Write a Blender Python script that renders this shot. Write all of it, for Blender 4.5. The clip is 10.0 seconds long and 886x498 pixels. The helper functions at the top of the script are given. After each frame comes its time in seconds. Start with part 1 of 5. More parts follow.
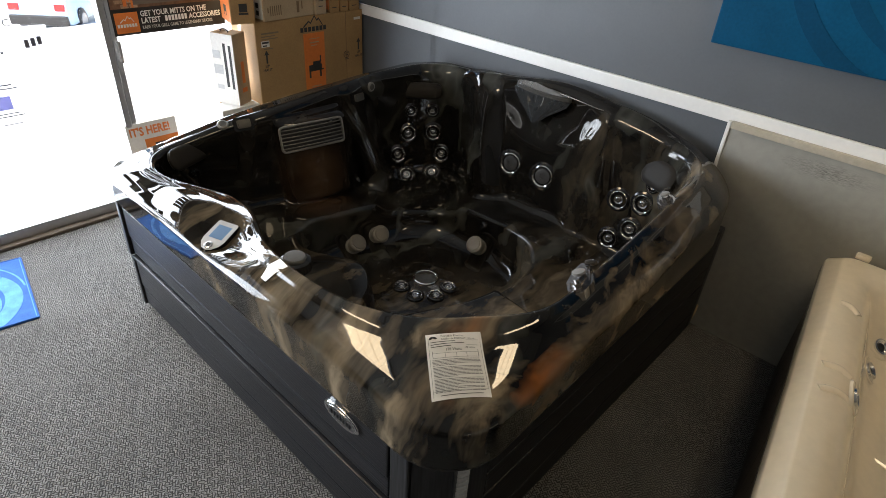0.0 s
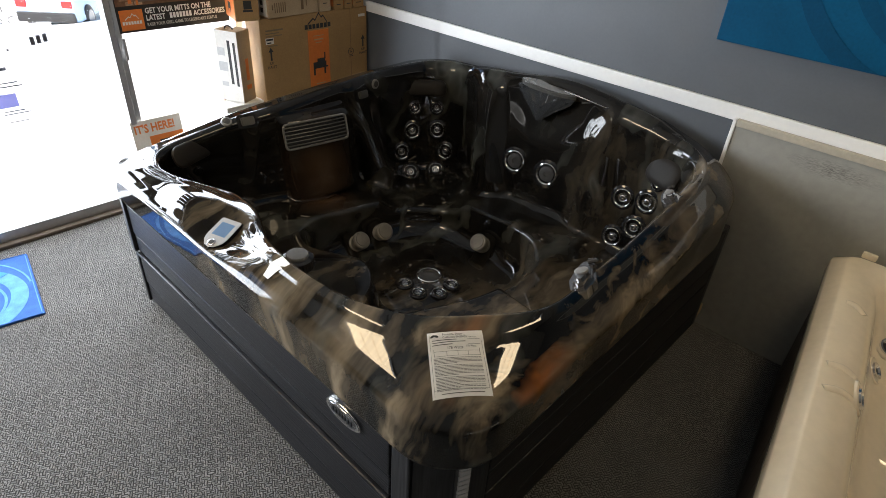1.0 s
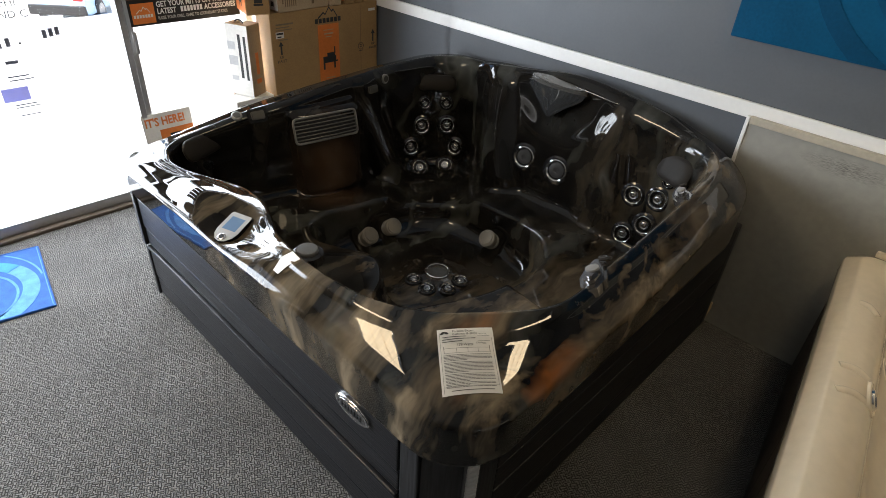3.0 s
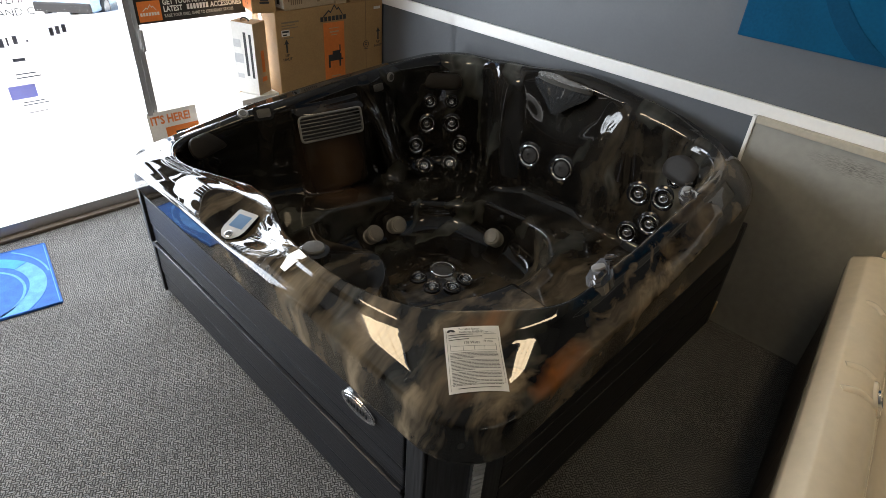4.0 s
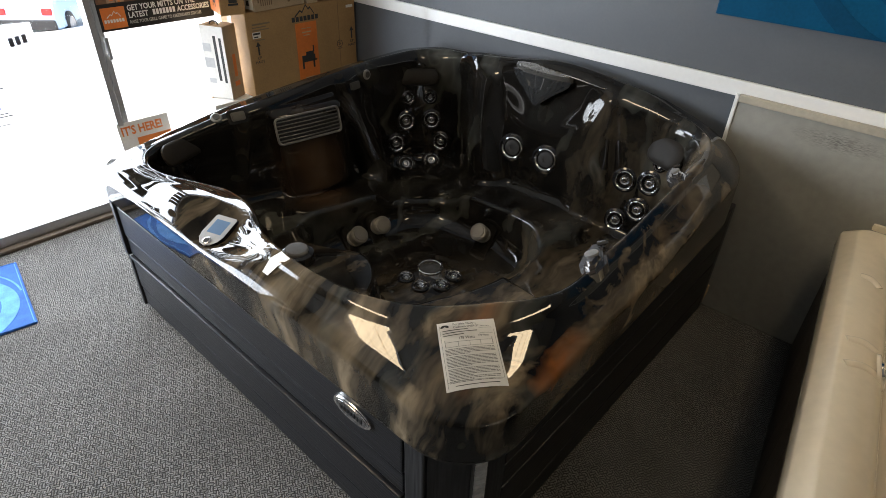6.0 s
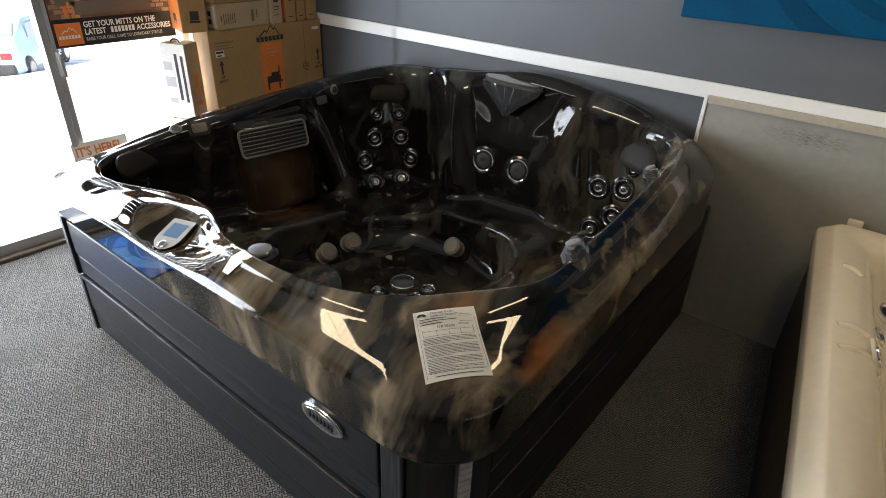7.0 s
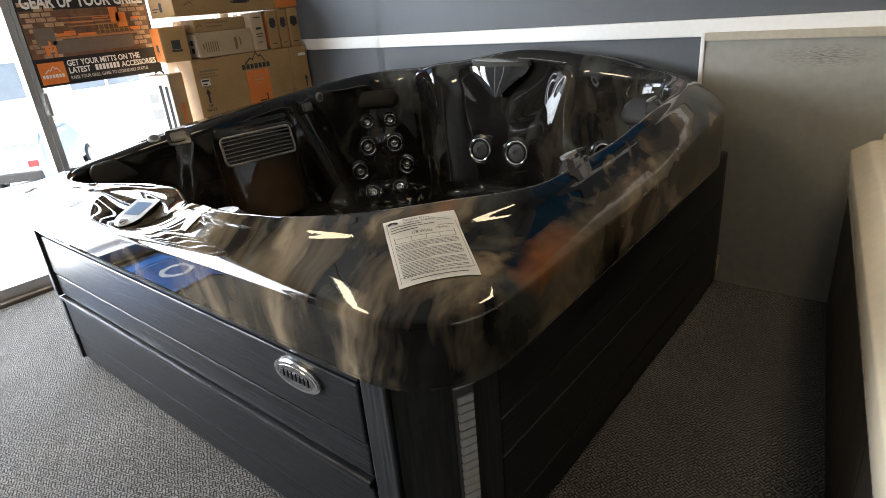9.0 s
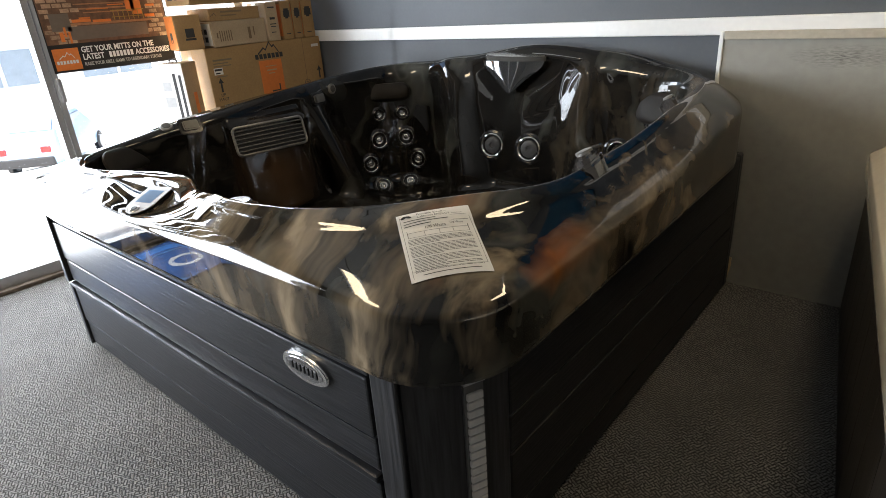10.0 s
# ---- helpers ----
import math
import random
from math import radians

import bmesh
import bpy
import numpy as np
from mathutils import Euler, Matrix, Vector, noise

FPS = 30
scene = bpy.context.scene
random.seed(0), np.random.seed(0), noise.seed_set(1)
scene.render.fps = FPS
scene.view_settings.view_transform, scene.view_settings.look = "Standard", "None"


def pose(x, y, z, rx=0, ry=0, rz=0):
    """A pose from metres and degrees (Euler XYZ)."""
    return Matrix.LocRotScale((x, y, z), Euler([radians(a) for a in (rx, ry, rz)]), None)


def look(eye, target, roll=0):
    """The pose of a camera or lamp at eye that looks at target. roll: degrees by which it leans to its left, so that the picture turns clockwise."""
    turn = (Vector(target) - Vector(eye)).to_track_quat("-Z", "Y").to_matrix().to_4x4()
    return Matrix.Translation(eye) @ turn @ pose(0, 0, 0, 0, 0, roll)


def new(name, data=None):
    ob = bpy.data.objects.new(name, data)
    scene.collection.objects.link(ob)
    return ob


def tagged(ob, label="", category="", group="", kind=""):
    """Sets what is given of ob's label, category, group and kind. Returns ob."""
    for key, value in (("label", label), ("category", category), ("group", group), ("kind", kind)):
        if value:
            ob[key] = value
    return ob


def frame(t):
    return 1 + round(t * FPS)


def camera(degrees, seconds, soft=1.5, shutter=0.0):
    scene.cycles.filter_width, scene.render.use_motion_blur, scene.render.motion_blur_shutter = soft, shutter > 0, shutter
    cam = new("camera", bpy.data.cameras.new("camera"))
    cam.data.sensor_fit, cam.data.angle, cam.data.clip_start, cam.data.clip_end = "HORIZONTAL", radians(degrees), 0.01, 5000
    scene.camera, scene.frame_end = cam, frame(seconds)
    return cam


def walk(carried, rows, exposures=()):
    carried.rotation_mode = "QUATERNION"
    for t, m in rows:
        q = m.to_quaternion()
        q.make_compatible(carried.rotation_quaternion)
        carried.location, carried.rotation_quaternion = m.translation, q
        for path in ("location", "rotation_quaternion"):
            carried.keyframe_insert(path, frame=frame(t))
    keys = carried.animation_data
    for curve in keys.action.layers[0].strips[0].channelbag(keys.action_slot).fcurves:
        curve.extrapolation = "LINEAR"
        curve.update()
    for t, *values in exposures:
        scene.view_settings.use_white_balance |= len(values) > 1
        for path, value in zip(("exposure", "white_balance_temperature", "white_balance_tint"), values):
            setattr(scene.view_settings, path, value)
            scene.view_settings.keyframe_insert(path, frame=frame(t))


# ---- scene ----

# ---- camera and walk ----
cam = camera(74.28, 10.0, soft=0.8)
ROWS = [
    (0.0, 2.7615, -0.7746, 2.052, 57.007, -3.564, 43.622),
    (0.5, 2.7657, -0.7719, 2.0538, 56.81, -3.485, 43.983),
    (1.0, 2.7653, -0.7641, 2.0538, 56.684, -3.421, 44.148),
    (1.5, 2.7641, -0.7625, 2.0547, 56.676, -3.287, 44.158),
    (2.0, 2.7609, -0.7651, 2.0553, 56.611, -3.598, 44.385),
    (2.5, 2.7575, -0.7629, 2.0531, 56.399, -3.491, 44.706),
    (4.0, 2.7468, -0.7782, 2.0541, 55.984, -3.491, 45.327),
    (4.5, 2.7543, -0.7752, 2.0517, 56.167, -3.303, 45.17),
    (5.0, 2.7529, -0.7671, 2.0466, 55.897, -3.222, 45.01),
    (5.5, 2.7208, -0.7594, 2.0396, 55.505, -2.411, 43.982),
    (7.0, 2.7017, -0.7545, 1.8044, 60.619, -2.036, 39.168),
    (7.5, 2.6759, -0.7231, 1.681, 62.966, -2.814, 38.231),
    (8.0, 2.6937, -0.7051, 1.5463, 63.96, -0.196, 38.01),
    (8.5, 2.7225, -0.681, 1.4367, 65.471, 2.477, 38.581),
    (9.0, 2.7756, -0.6665, 1.3564, 67.185, 4.727, 38.768),
    (9.5, 2.7832, -0.6634, 1.338, 67.056, 4.882, 39.132),
    (10.0, 2.7583, -0.6655, 1.353, 66.759, 3.75, 39.939),
]
EXPOSURE = 1.5
walk(cam, [(t, pose(*p)) for t, *p in ROWS], [(0.0, EXPOSURE + 0.04), (4.0, EXPOSURE), (5.5, EXPOSURE), (7.5, EXPOSURE + 0.14), (8.5, EXPOSURE + 0.30), (10.0, EXPOSURE + 0.34)])

# ---- plan ----
WALL_Y, GLASS_X = 2.15, -1.10          # back wall face, shop front
ROOM_X, ROOM_Y, ROOM_Z = 6.4, -5.0, 2.75

# ---- world, sun, large lights ----
world = bpy.data.worlds.new("world")
scene.world = world
world.use_nodes = True
wn = world.node_tree.nodes
sky = wn.new("ShaderNodeTexSky")
sky.sky_type, sky.sun_disc = "NISHITA", False
sky.sun_elevation, sky.sun_rotation = radians(52), radians(169)
wn["Background"].inputs["Strength"].default_value = 0.13
world.node_tree.links.new(sky.outputs["Color"], wn["Background"].inputs["Color"])

sun = new("sun", bpy.data.lights.new("sun", "SUN"))
sun.data.energy, sun.data.angle, sun.data.color = 5.0, radians(0.5), (1.0, 0.95, 0.88)
sun.matrix_world = look((5, -26, 34), (0, 0, 0))

for pane_a, pane_b in ((-2.45, -1.05), (-0.95, 0.45), (0.55, 1.70)):
    window_light = new("window_light", bpy.data.lights.new("window_light", "AREA"))
    window_light.data.shape, window_light.data.size, window_light.data.size_y = "RECTANGLE", pane_b - pane_a, 1.98
    window_light.data.energy, window_light.data.color = 35 * (pane_b - pane_a), (0.86, 0.925, 1.0)
    pane_y = (pane_a + pane_b) / 2
    window_light.matrix_world = look((GLASS_X - 0.12, pane_y, 1.11), (3, pane_y, 1.05))


# ---- materials ----
def mat_new(name):
    m = bpy.data.materials.new(name)
    m.use_nodes = True
    return m, m.node_tree.nodes, m.node_tree.links, m.node_tree.nodes["Principled BSDF"]


def plain(name, colour, rough=0.5, metal=0.0, grain=0.06, scale=60.0, bump=0.0, coat=0.0, spec=0.5):
    """A painted, moulded or metal surface with a little grain and blotching."""
    m, n, l, b = mat_new(name)
    tc = n.new("ShaderNodeTexCoord")
    fine, coarse = n.new("ShaderNodeTexNoise"), n.new("ShaderNodeTexNoise")
    fine.inputs["Scale"].default_value, fine.inputs["Detail"].default_value = scale, 4
    coarse.inputs["Scale"].default_value, coarse.inputs["Detail"].default_value = scale / 15, 3
    add = n.new("ShaderNodeMath")
    add.operation = "ADD"
    ramp = n.new("ShaderNodeMapRange")
    ramp.inputs[1].default_value, ramp.inputs[2].default_value = 0.6, 1.4
    ramp.inputs[3].default_value, ramp.inputs[4].default_value = 1 - grain * 2, 1 + grain * 2
    mul = n.new("ShaderNodeMix")
    mul.data_type, mul.blend_type = "RGBA", "MULTIPLY"
    mul.inputs[0].default_value = 1
    mul.inputs[6].default_value = (*colour, 1)
    l.new(tc.outputs["Object"], fine.inputs["Vector"])
    l.new(tc.outputs["Object"], coarse.inputs["Vector"])
    l.new(fine.outputs["Fac"], add.inputs[0])
    l.new(coarse.outputs["Fac"], add.inputs[1])
    l.new(add.outputs[0], ramp.inputs[0])
    l.new(ramp.outputs[0], mul.inputs[7])
    l.new(mul.outputs[2], b.inputs["Base Color"])
    b.inputs["Roughness"].default_value, b.inputs["Metallic"].default_value = rough, metal
    b.inputs["Coat Weight"].default_value, b.inputs["Specular IOR Level"].default_value = coat, spec
    if bump:
        bp = n.new("ShaderNodeBump")
        bp.inputs["Strength"].default_value, bp.inputs["Distance"].default_value = bump, 0.002
        l.new(fine.outputs["Fac"], bp.inputs["Height"])
        l.new(bp.outputs["Normal"], b.inputs["Normal"])
    return m


def acrylic_material():
    """Polished black acrylic with smoky grey, bronze and copper swirls."""
    m, n, l, b = mat_new("black_marbled_acrylic")
    tc = n.new("ShaderNodeTexCoord")
    mp = n.new("ShaderNodeMapping")
    mp.inputs["Rotation"].default_value = (0.3, 0.2, radians(-12))
    mp.inputs["Scale"].default_value = (3.2, 1.0, 1.3)
    l.new(tc.outputs["Object"], mp.inputs["Vector"])
    warp = n.new("ShaderNodeTexNoise")
    warp.inputs["Scale"].default_value, warp.inputs["Detail"].default_value = 2.2, 3
    l.new(tc.outputs["Object"], warp.inputs["Vector"])
    mixv = n.new("ShaderNodeMix")
    mixv.data_type, mixv.blend_type = "RGBA", "ADD"
    mixv.inputs[0].default_value = 0.9
    l.new(mp.outputs["Vector"], mixv.inputs[6])
    l.new(warp.outputs["Color"], mixv.inputs[7])

    # swirls strengthened by the front lip and thinned in the basin: painted ceiling light
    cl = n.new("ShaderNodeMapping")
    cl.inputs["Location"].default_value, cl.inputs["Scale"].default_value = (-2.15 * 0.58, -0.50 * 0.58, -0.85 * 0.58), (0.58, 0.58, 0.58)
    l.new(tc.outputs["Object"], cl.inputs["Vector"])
    lip_light = n.new("ShaderNodeTexGradient")
    lip_light.gradient_type = "SPHERICAL"
    l.new(cl.outputs["Vector"], lip_light.inputs["Vector"])
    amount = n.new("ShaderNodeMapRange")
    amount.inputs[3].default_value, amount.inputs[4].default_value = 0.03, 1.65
    l.new(lip_light.outputs["Fac"], amount.inputs[0])

    def smoke(scale, lo, hi, detail, offset, much):
        off = n.new("ShaderNodeMapping")
        off.inputs["Location"].default_value = offset
        l.new(mixv.outputs[2], off.inputs["Vector"])
        t = n.new("ShaderNodeTexNoise")
        t.inputs["Scale"].default_value, t.inputs["Detail"].default_value, t.inputs["Roughness"].default_value = scale, detail, 0.55
        l.new(off.outputs["Vector"], t.inputs["Vector"])
        r = n.new("ShaderNodeMapRange")
        r.inputs[1].default_value, r.inputs[2].default_value = lo, hi
        l.new(t.outputs["Fac"], r.inputs[0])
        am = n.new("ShaderNodeMath")
        am.operation = "MULTIPLY"
        l.new(r.outputs[0], am.inputs[0])
        l.new(much, am.inputs[1])
        return am.outputs[0]

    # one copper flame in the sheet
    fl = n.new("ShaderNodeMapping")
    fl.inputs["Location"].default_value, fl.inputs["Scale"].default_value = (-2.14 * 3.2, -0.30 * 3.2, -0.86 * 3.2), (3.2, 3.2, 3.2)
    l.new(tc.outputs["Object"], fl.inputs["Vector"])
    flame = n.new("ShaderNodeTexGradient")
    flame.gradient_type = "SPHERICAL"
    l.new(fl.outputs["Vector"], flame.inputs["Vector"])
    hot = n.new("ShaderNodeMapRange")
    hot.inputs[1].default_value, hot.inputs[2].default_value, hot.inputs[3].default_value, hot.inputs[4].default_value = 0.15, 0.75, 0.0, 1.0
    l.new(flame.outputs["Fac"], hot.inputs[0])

    # bronze streak on the filter column, which also paints in its reflected light
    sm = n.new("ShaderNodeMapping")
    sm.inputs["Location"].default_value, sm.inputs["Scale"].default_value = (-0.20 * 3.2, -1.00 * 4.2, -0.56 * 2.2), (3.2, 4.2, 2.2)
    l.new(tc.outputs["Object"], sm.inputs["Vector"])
    streak_and_sheen = n.new("ShaderNodeTexGradient")
    streak_and_sheen.gradient_type = "SPHERICAL"
    l.new(sm.outputs["Vector"], streak_and_sheen.inputs["Vector"])

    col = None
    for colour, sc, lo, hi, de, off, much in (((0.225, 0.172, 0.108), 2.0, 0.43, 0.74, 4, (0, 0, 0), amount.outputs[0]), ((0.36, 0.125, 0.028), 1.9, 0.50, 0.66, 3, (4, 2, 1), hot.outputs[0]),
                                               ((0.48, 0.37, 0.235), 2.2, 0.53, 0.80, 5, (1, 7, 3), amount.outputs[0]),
                                               ((0.075, 0.042, 0.022), 1.3, 0.30, 0.66, 3, (2, 1, 5), streak_and_sheen.outputs["Fac"])):
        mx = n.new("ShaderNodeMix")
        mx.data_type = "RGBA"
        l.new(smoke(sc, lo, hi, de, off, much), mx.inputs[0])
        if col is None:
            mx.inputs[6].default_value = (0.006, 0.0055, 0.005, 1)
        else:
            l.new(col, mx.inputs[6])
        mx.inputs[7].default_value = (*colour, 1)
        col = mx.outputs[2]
    # thin grey veils that run through the whole sheet
    veil = n.new("ShaderNodeTexNoise")
    veil.inputs["Scale"].default_value, veil.inputs["Detail"].default_value = 1.3, 2
    l.new(mixv.outputs[2], veil.inputs["Vector"])
    off = n.new("ShaderNodeMath")
    off.operation = "SUBTRACT"
    l.new(veil.outputs["Fac"], off.inputs[0])
    off.inputs[1].default_value = 0.5
    mag = n.new("ShaderNodeMath")
    mag.operation = "ABSOLUTE"
    l.new(off.outputs[0], mag.inputs[0])
    thin = n.new("ShaderNodeMapRange")
    thin.inputs[1].default_value, thin.inputs[2].default_value, thin.inputs[3].default_value, thin.inputs[4].default_value = 0.0, 0.060, 0.34, 0.0
    l.new(mag.outputs[0], thin.inputs[0])
    where = n.new("ShaderNodeMapRange")
    where.inputs[1].default_value, where.inputs[2].default_value = 0.44, 0.66
    l.new(warp.outputs["Fac"], where.inputs[0])
    both = n.new("ShaderNodeMath")
    both.operation = "MULTIPLY"
    l.new(thin.outputs[0], both.inputs[0])
    l.new(where.outputs[0], both.inputs[1])
    mx = n.new("ShaderNodeMix")
    mx.data_type = "RGBA"
    l.new(both.outputs[0], mx.inputs[0])
    l.new(col, mx.inputs[6])
    mx.inputs[7].default_value = (0.15, 0.152, 0.128, 1)
    l.new(mx.outputs[2], b.inputs["Base Color"])
    b.inputs["Roughness"].default_value = 0.025
    return m


def carpet_material():
    """Grey loop carpet woven in short diagonal bars."""
    m, n, l, b = mat_new("woven_carpet")
    tc = n.new("ShaderNodeTexCoord")
    rot = n.new("ShaderNodeMapping")
    rot.inputs["Rotation"].default_value = (0, 0, radians(28))
    l.new(tc.outputs["Object"], rot.inputs["Vector"])
    warp = n.new("ShaderNodeTexNoise")
    warp.inputs["Scale"].default_value = 40
    l.new(rot.outputs["Vector"], warp.inputs["Vector"])
    mv = n.new("ShaderNodeMix")
    mv.data_type, mv.blend_type = "RGBA", "ADD"
    mv.inputs[0].default_value = 0.012
    l.new(rot.outputs["Vector"], mv.inputs[6])
    l.new(warp.outputs["Color"], mv.inputs[7])
    outs = []
    for turn in (0, 90):
        mp = n.new("ShaderNodeMapping")
        mp.inputs["Rotation"].default_value = (0, 0, radians(turn))
        l.new(mv.outputs[2], mp.inputs["Vector"])
        br = n.new("ShaderNodeTexBrick")
        br.inputs["Scale"].default_value = 1.0
        br.inputs["Brick Width"].default_value, br.inputs["Row Height"].default_value = 0.0235, 0.0095
        br.inputs["Mortar Size"].default_value, br.inputs["Mortar Smooth"].default_value = 0.0024, 0.5
        br.inputs["Color1"].default_value, br.inputs["Color2"].default_value, br.inputs["Mortar"].default_value = (1, 1, 1, 1), (0.45, 0.45, 0.45, 1), (0, 0, 0, 1)
        l.new(mp.outputs["Vector"], br.inputs["Vector"])
        outs.append(br.outputs["Color"])
    mx = n.new("ShaderNodeMix")
    mx.data_type = "RGBA"
    ck = n.new("ShaderNodeTexChecker")
    ck.inputs["Scale"].default_value = 1 / 0.0235
    ck.inputs["Color1"].default_value, ck.inputs["Color2"].default_value = (1, 1, 1, 1), (0, 0, 0, 1)
    l.new(mv.outputs[2], ck.inputs["Vector"])
    l.new(ck.outputs["Color"], mx.inputs[0])
    l.new(outs[0], mx.inputs[6])
    l.new(outs[1], mx.inputs[7])
    fuzz, blot = n.new("ShaderNodeTexNoise"), n.new("ShaderNodeTexNoise")
    fuzz.inputs["Scale"].default_value, fuzz.inputs["Detail"].default_value = 420, 3
    blot.inputs["Scale"].default_value, blot.inputs["Detail"].default_value = 2.2, 5
    l.new(tc.outputs["Object"], fuzz.inputs["Vector"])
    l.new(tc.outputs["Object"], blot.inputs["Vector"])
    ramp = n.new("ShaderNodeValToRGB")
    ramp.color_ramp.elements[0].color, ramp.color_ramp.elements[1].color = (0.040, 0.0385, 0.037, 1), (0.225, 0.219, 0.210, 1)
    ramp.color_ramp.elements[1].position = 0.8
    f1 = n.new("ShaderNodeMix")
    f1.data_type, f1.blend_type = "RGBA", "MULTIPLY"
    f1.inputs[0].default_value = 0.5
    l.new(mx.outputs[2], ramp.inputs[0])
    l.new(ramp.outputs["Color"], f1.inputs[6])
    fr = n.new("ShaderNodeMapRange")
    fr.inputs[1].default_value, fr.inputs[2].default_value, fr.inputs[3].default_value, fr.inputs[4].default_value = 0.3, 0.7, 0.45, 1.5
    l.new(fuzz.outputs["Fac"], fr.inputs[0])
    l.new(fr.outputs[0], f1.inputs[7])
    f2 = n.new("ShaderNodeMix")
    f2.data_type, f2.blend_type = "RGBA", "MULTIPLY"
    f2.inputs[0].default_value = 1
    br2 = n.new("ShaderNodeMapRange")
    br2.inputs[1].default_value, br2.inputs[2].default_value, br2.inputs[3].default_value, br2.inputs[4].default_value = 0.3, 0.7, 0.85, 1.12
    l.new(blot.outputs["Fac"], br2.inputs[0])
    l.new(f1.outputs[2], f2.inputs[6])
    l.new(br2.outputs[0], f2.inputs[7])
    l.new(f2.outputs[2], b.inputs["Base Color"])
    b.inputs["Roughness"].default_value, b.inputs["Specular IOR Level"].default_value = 0.95, 0.15
    bp = n.new("ShaderNodeBump")
    bp.inputs["Strength"].default_value, bp.inputs["Distance"].default_value = 0.9, 0.004
    l.new(mx.outputs[2], bp.inputs["Height"])
    l.new(bp.outputs["Normal"], b.inputs["Normal"])
    return m


def woodgrain_material(name, colour, along="X", rough=0.42):
    """Dark composite board with a fine brushed wood grain along one axis."""
    m, n, l, b = mat_new(name)
    tc, mp = n.new("ShaderNodeTexCoord"), n.new("ShaderNodeMapping")
    mp.inputs["Scale"].default_value = {"X": (3, 60, 90), "Y": (60, 3, 90), "Z": (60, 60, 3)}[along]
    l.new(tc.outputs["Object"], mp.inputs["Vector"])
    g = n.new("ShaderNodeTexNoise")
    g.inputs["Scale"].default_value, g.inputs["Detail"].default_value = 1.6, 8
    l.new(mp.outputs["Vector"], g.inputs["Vector"])
    ramp = n.new("ShaderNodeValToRGB")
    ramp.color_ramp.elements[0].position, ramp.color_ramp.elements[1].position = 0.3, 0.75
    ramp.color_ramp.elements[0].color = (*[c * 0.40 for c in colour], 1)
    ramp.color_ramp.elements[1].color = (*[c * 2.1 for c in colour], 1)
    l.new(g.outputs["Fac"], ramp.inputs[0])
    l.new(ramp.outputs["Color"], b.inputs["Base Color"])
    b.inputs["Roughness"].default_value, b.inputs["Specular IOR Level"].default_value = rough, 0.42
    bp = n.new("ShaderNodeBump")
    bp.inputs["Strength"].default_value, bp.inputs["Distance"].default_value = 0.7, 0.002
    l.new(g.outputs["Fac"], bp.inputs["Height"])
    l.new(bp.outputs["Normal"], b.inputs["Normal"])
    return m


def glass_material(name="clear_glass"):
    m, n, l, b = mat_new(name)
    n.remove(b)
    out = n["Material Output"]
    tr, gl, mx, fr = n.new("ShaderNodeBsdfTransparent"), n.new("ShaderNodeBsdfGlossy"), n.new("ShaderNodeMixShader"), n.new("ShaderNodeFresnel")
    gl.inputs["Roughness"].default_value = 0.01
    fr.inputs["IOR"].default_value = 1.45
    l.new(fr.outputs[0], mx.inputs[0])
    l.new(tr.outputs[0], mx.inputs[1])
    l.new(gl.outputs[0], mx.inputs[2])
    l.new(mx.outputs[0], out.inputs["Surface"])
    return m


def film_material(name, colour):
    """Thin paper or vinyl film that lets daylight through."""
    m, n, l, b = mat_new(name)
    out, tr, mx = n["Material Output"], n.new("ShaderNodeBsdfTranslucent"), n.new("ShaderNodeMixShader")
    no, ramp = n.new("ShaderNodeTexNoise"), n.new("ShaderNodeMapRange")
    no.inputs["Scale"].default_value = 60
    ramp.inputs[3].default_value, ramp.inputs[4].default_value = 0.45, 0.6
    b.inputs["Base Color"].default_value, tr.inputs["Color"].default_value = (*colour, 1), (*colour, 1)
    b.inputs["Roughness"].default_value = 0.5
    l.new(no.outputs["Fac"], ramp.inputs[0])
    l.new(ramp.outputs[0], mx.inputs[0])
    l.new(b.outputs[0], mx.inputs[1])
    l.new(tr.outputs[0], mx.inputs[2])
    l.new(mx.outputs[0], out.inputs["Surface"])
    return m


def glow_material(name, colour, strength):
    m, n, l, b = mat_new(name)
    b.inputs["Base Color"].default_value = (*colour, 1)
    b.inputs["Emission Color"].default_value = (*colour, 1)
    b.inputs["Emission Strength"].default_value = strength
    return m


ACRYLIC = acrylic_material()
CARPET = carpet_material()
SKIRT = woodgrain_material("charcoal_composite_board", (0.013, 0.0135, 0.016), "X", 0.33)
SKIRT_Y = woodgrain_material("charcoal_composite_board_side", (0.013, 0.0125, 0.013), "Y", 0.5)
SKIRT_Z = woodgrain_material("charcoal_composite_post", (0.024, 0.024, 0.026), "Z", 0.42)
WALL = plain("grey_blue_wall_paint", (0.094, 0.104, 0.117), 0.6, grain=0.03, scale=90, bump=0.12)
WALL_2 = plain("warm_grey_wall_paint", (0.22, 0.20, 0.175), 0.7, grain=0.03, scale=90, bump=0.1)
WHITE = plain("white_gloss_trim_paint", (0.84, 0.84, 0.83), 0.35, grain=0.02, scale=40)
# ceiling dimness put into the tile colour, which keeps the acrylic's reflections dark
CEIL = plain("dimmed_ceiling_tile", (0.25, 0.24, 0.22), 0.9, grain=0.06, scale=120, bump=0.3)
ALU = plain("brushed_aluminium", (0.42, 0.41, 0.40), 0.38, 0.7, grain=0.04, scale=50)
CHROME = plain("polished_chrome", (0.80, 0.80, 0.80), 0.14, 1.0, grain=0.01)
STEEL = plain("satin_stainless_steel", (0.48, 0.48, 0.49), 0.22, 1.0, grain=0.04)
BLACK = plain("black_rubber_plastic", (0.015, 0.015, 0.016), 0.45, grain=0.05)
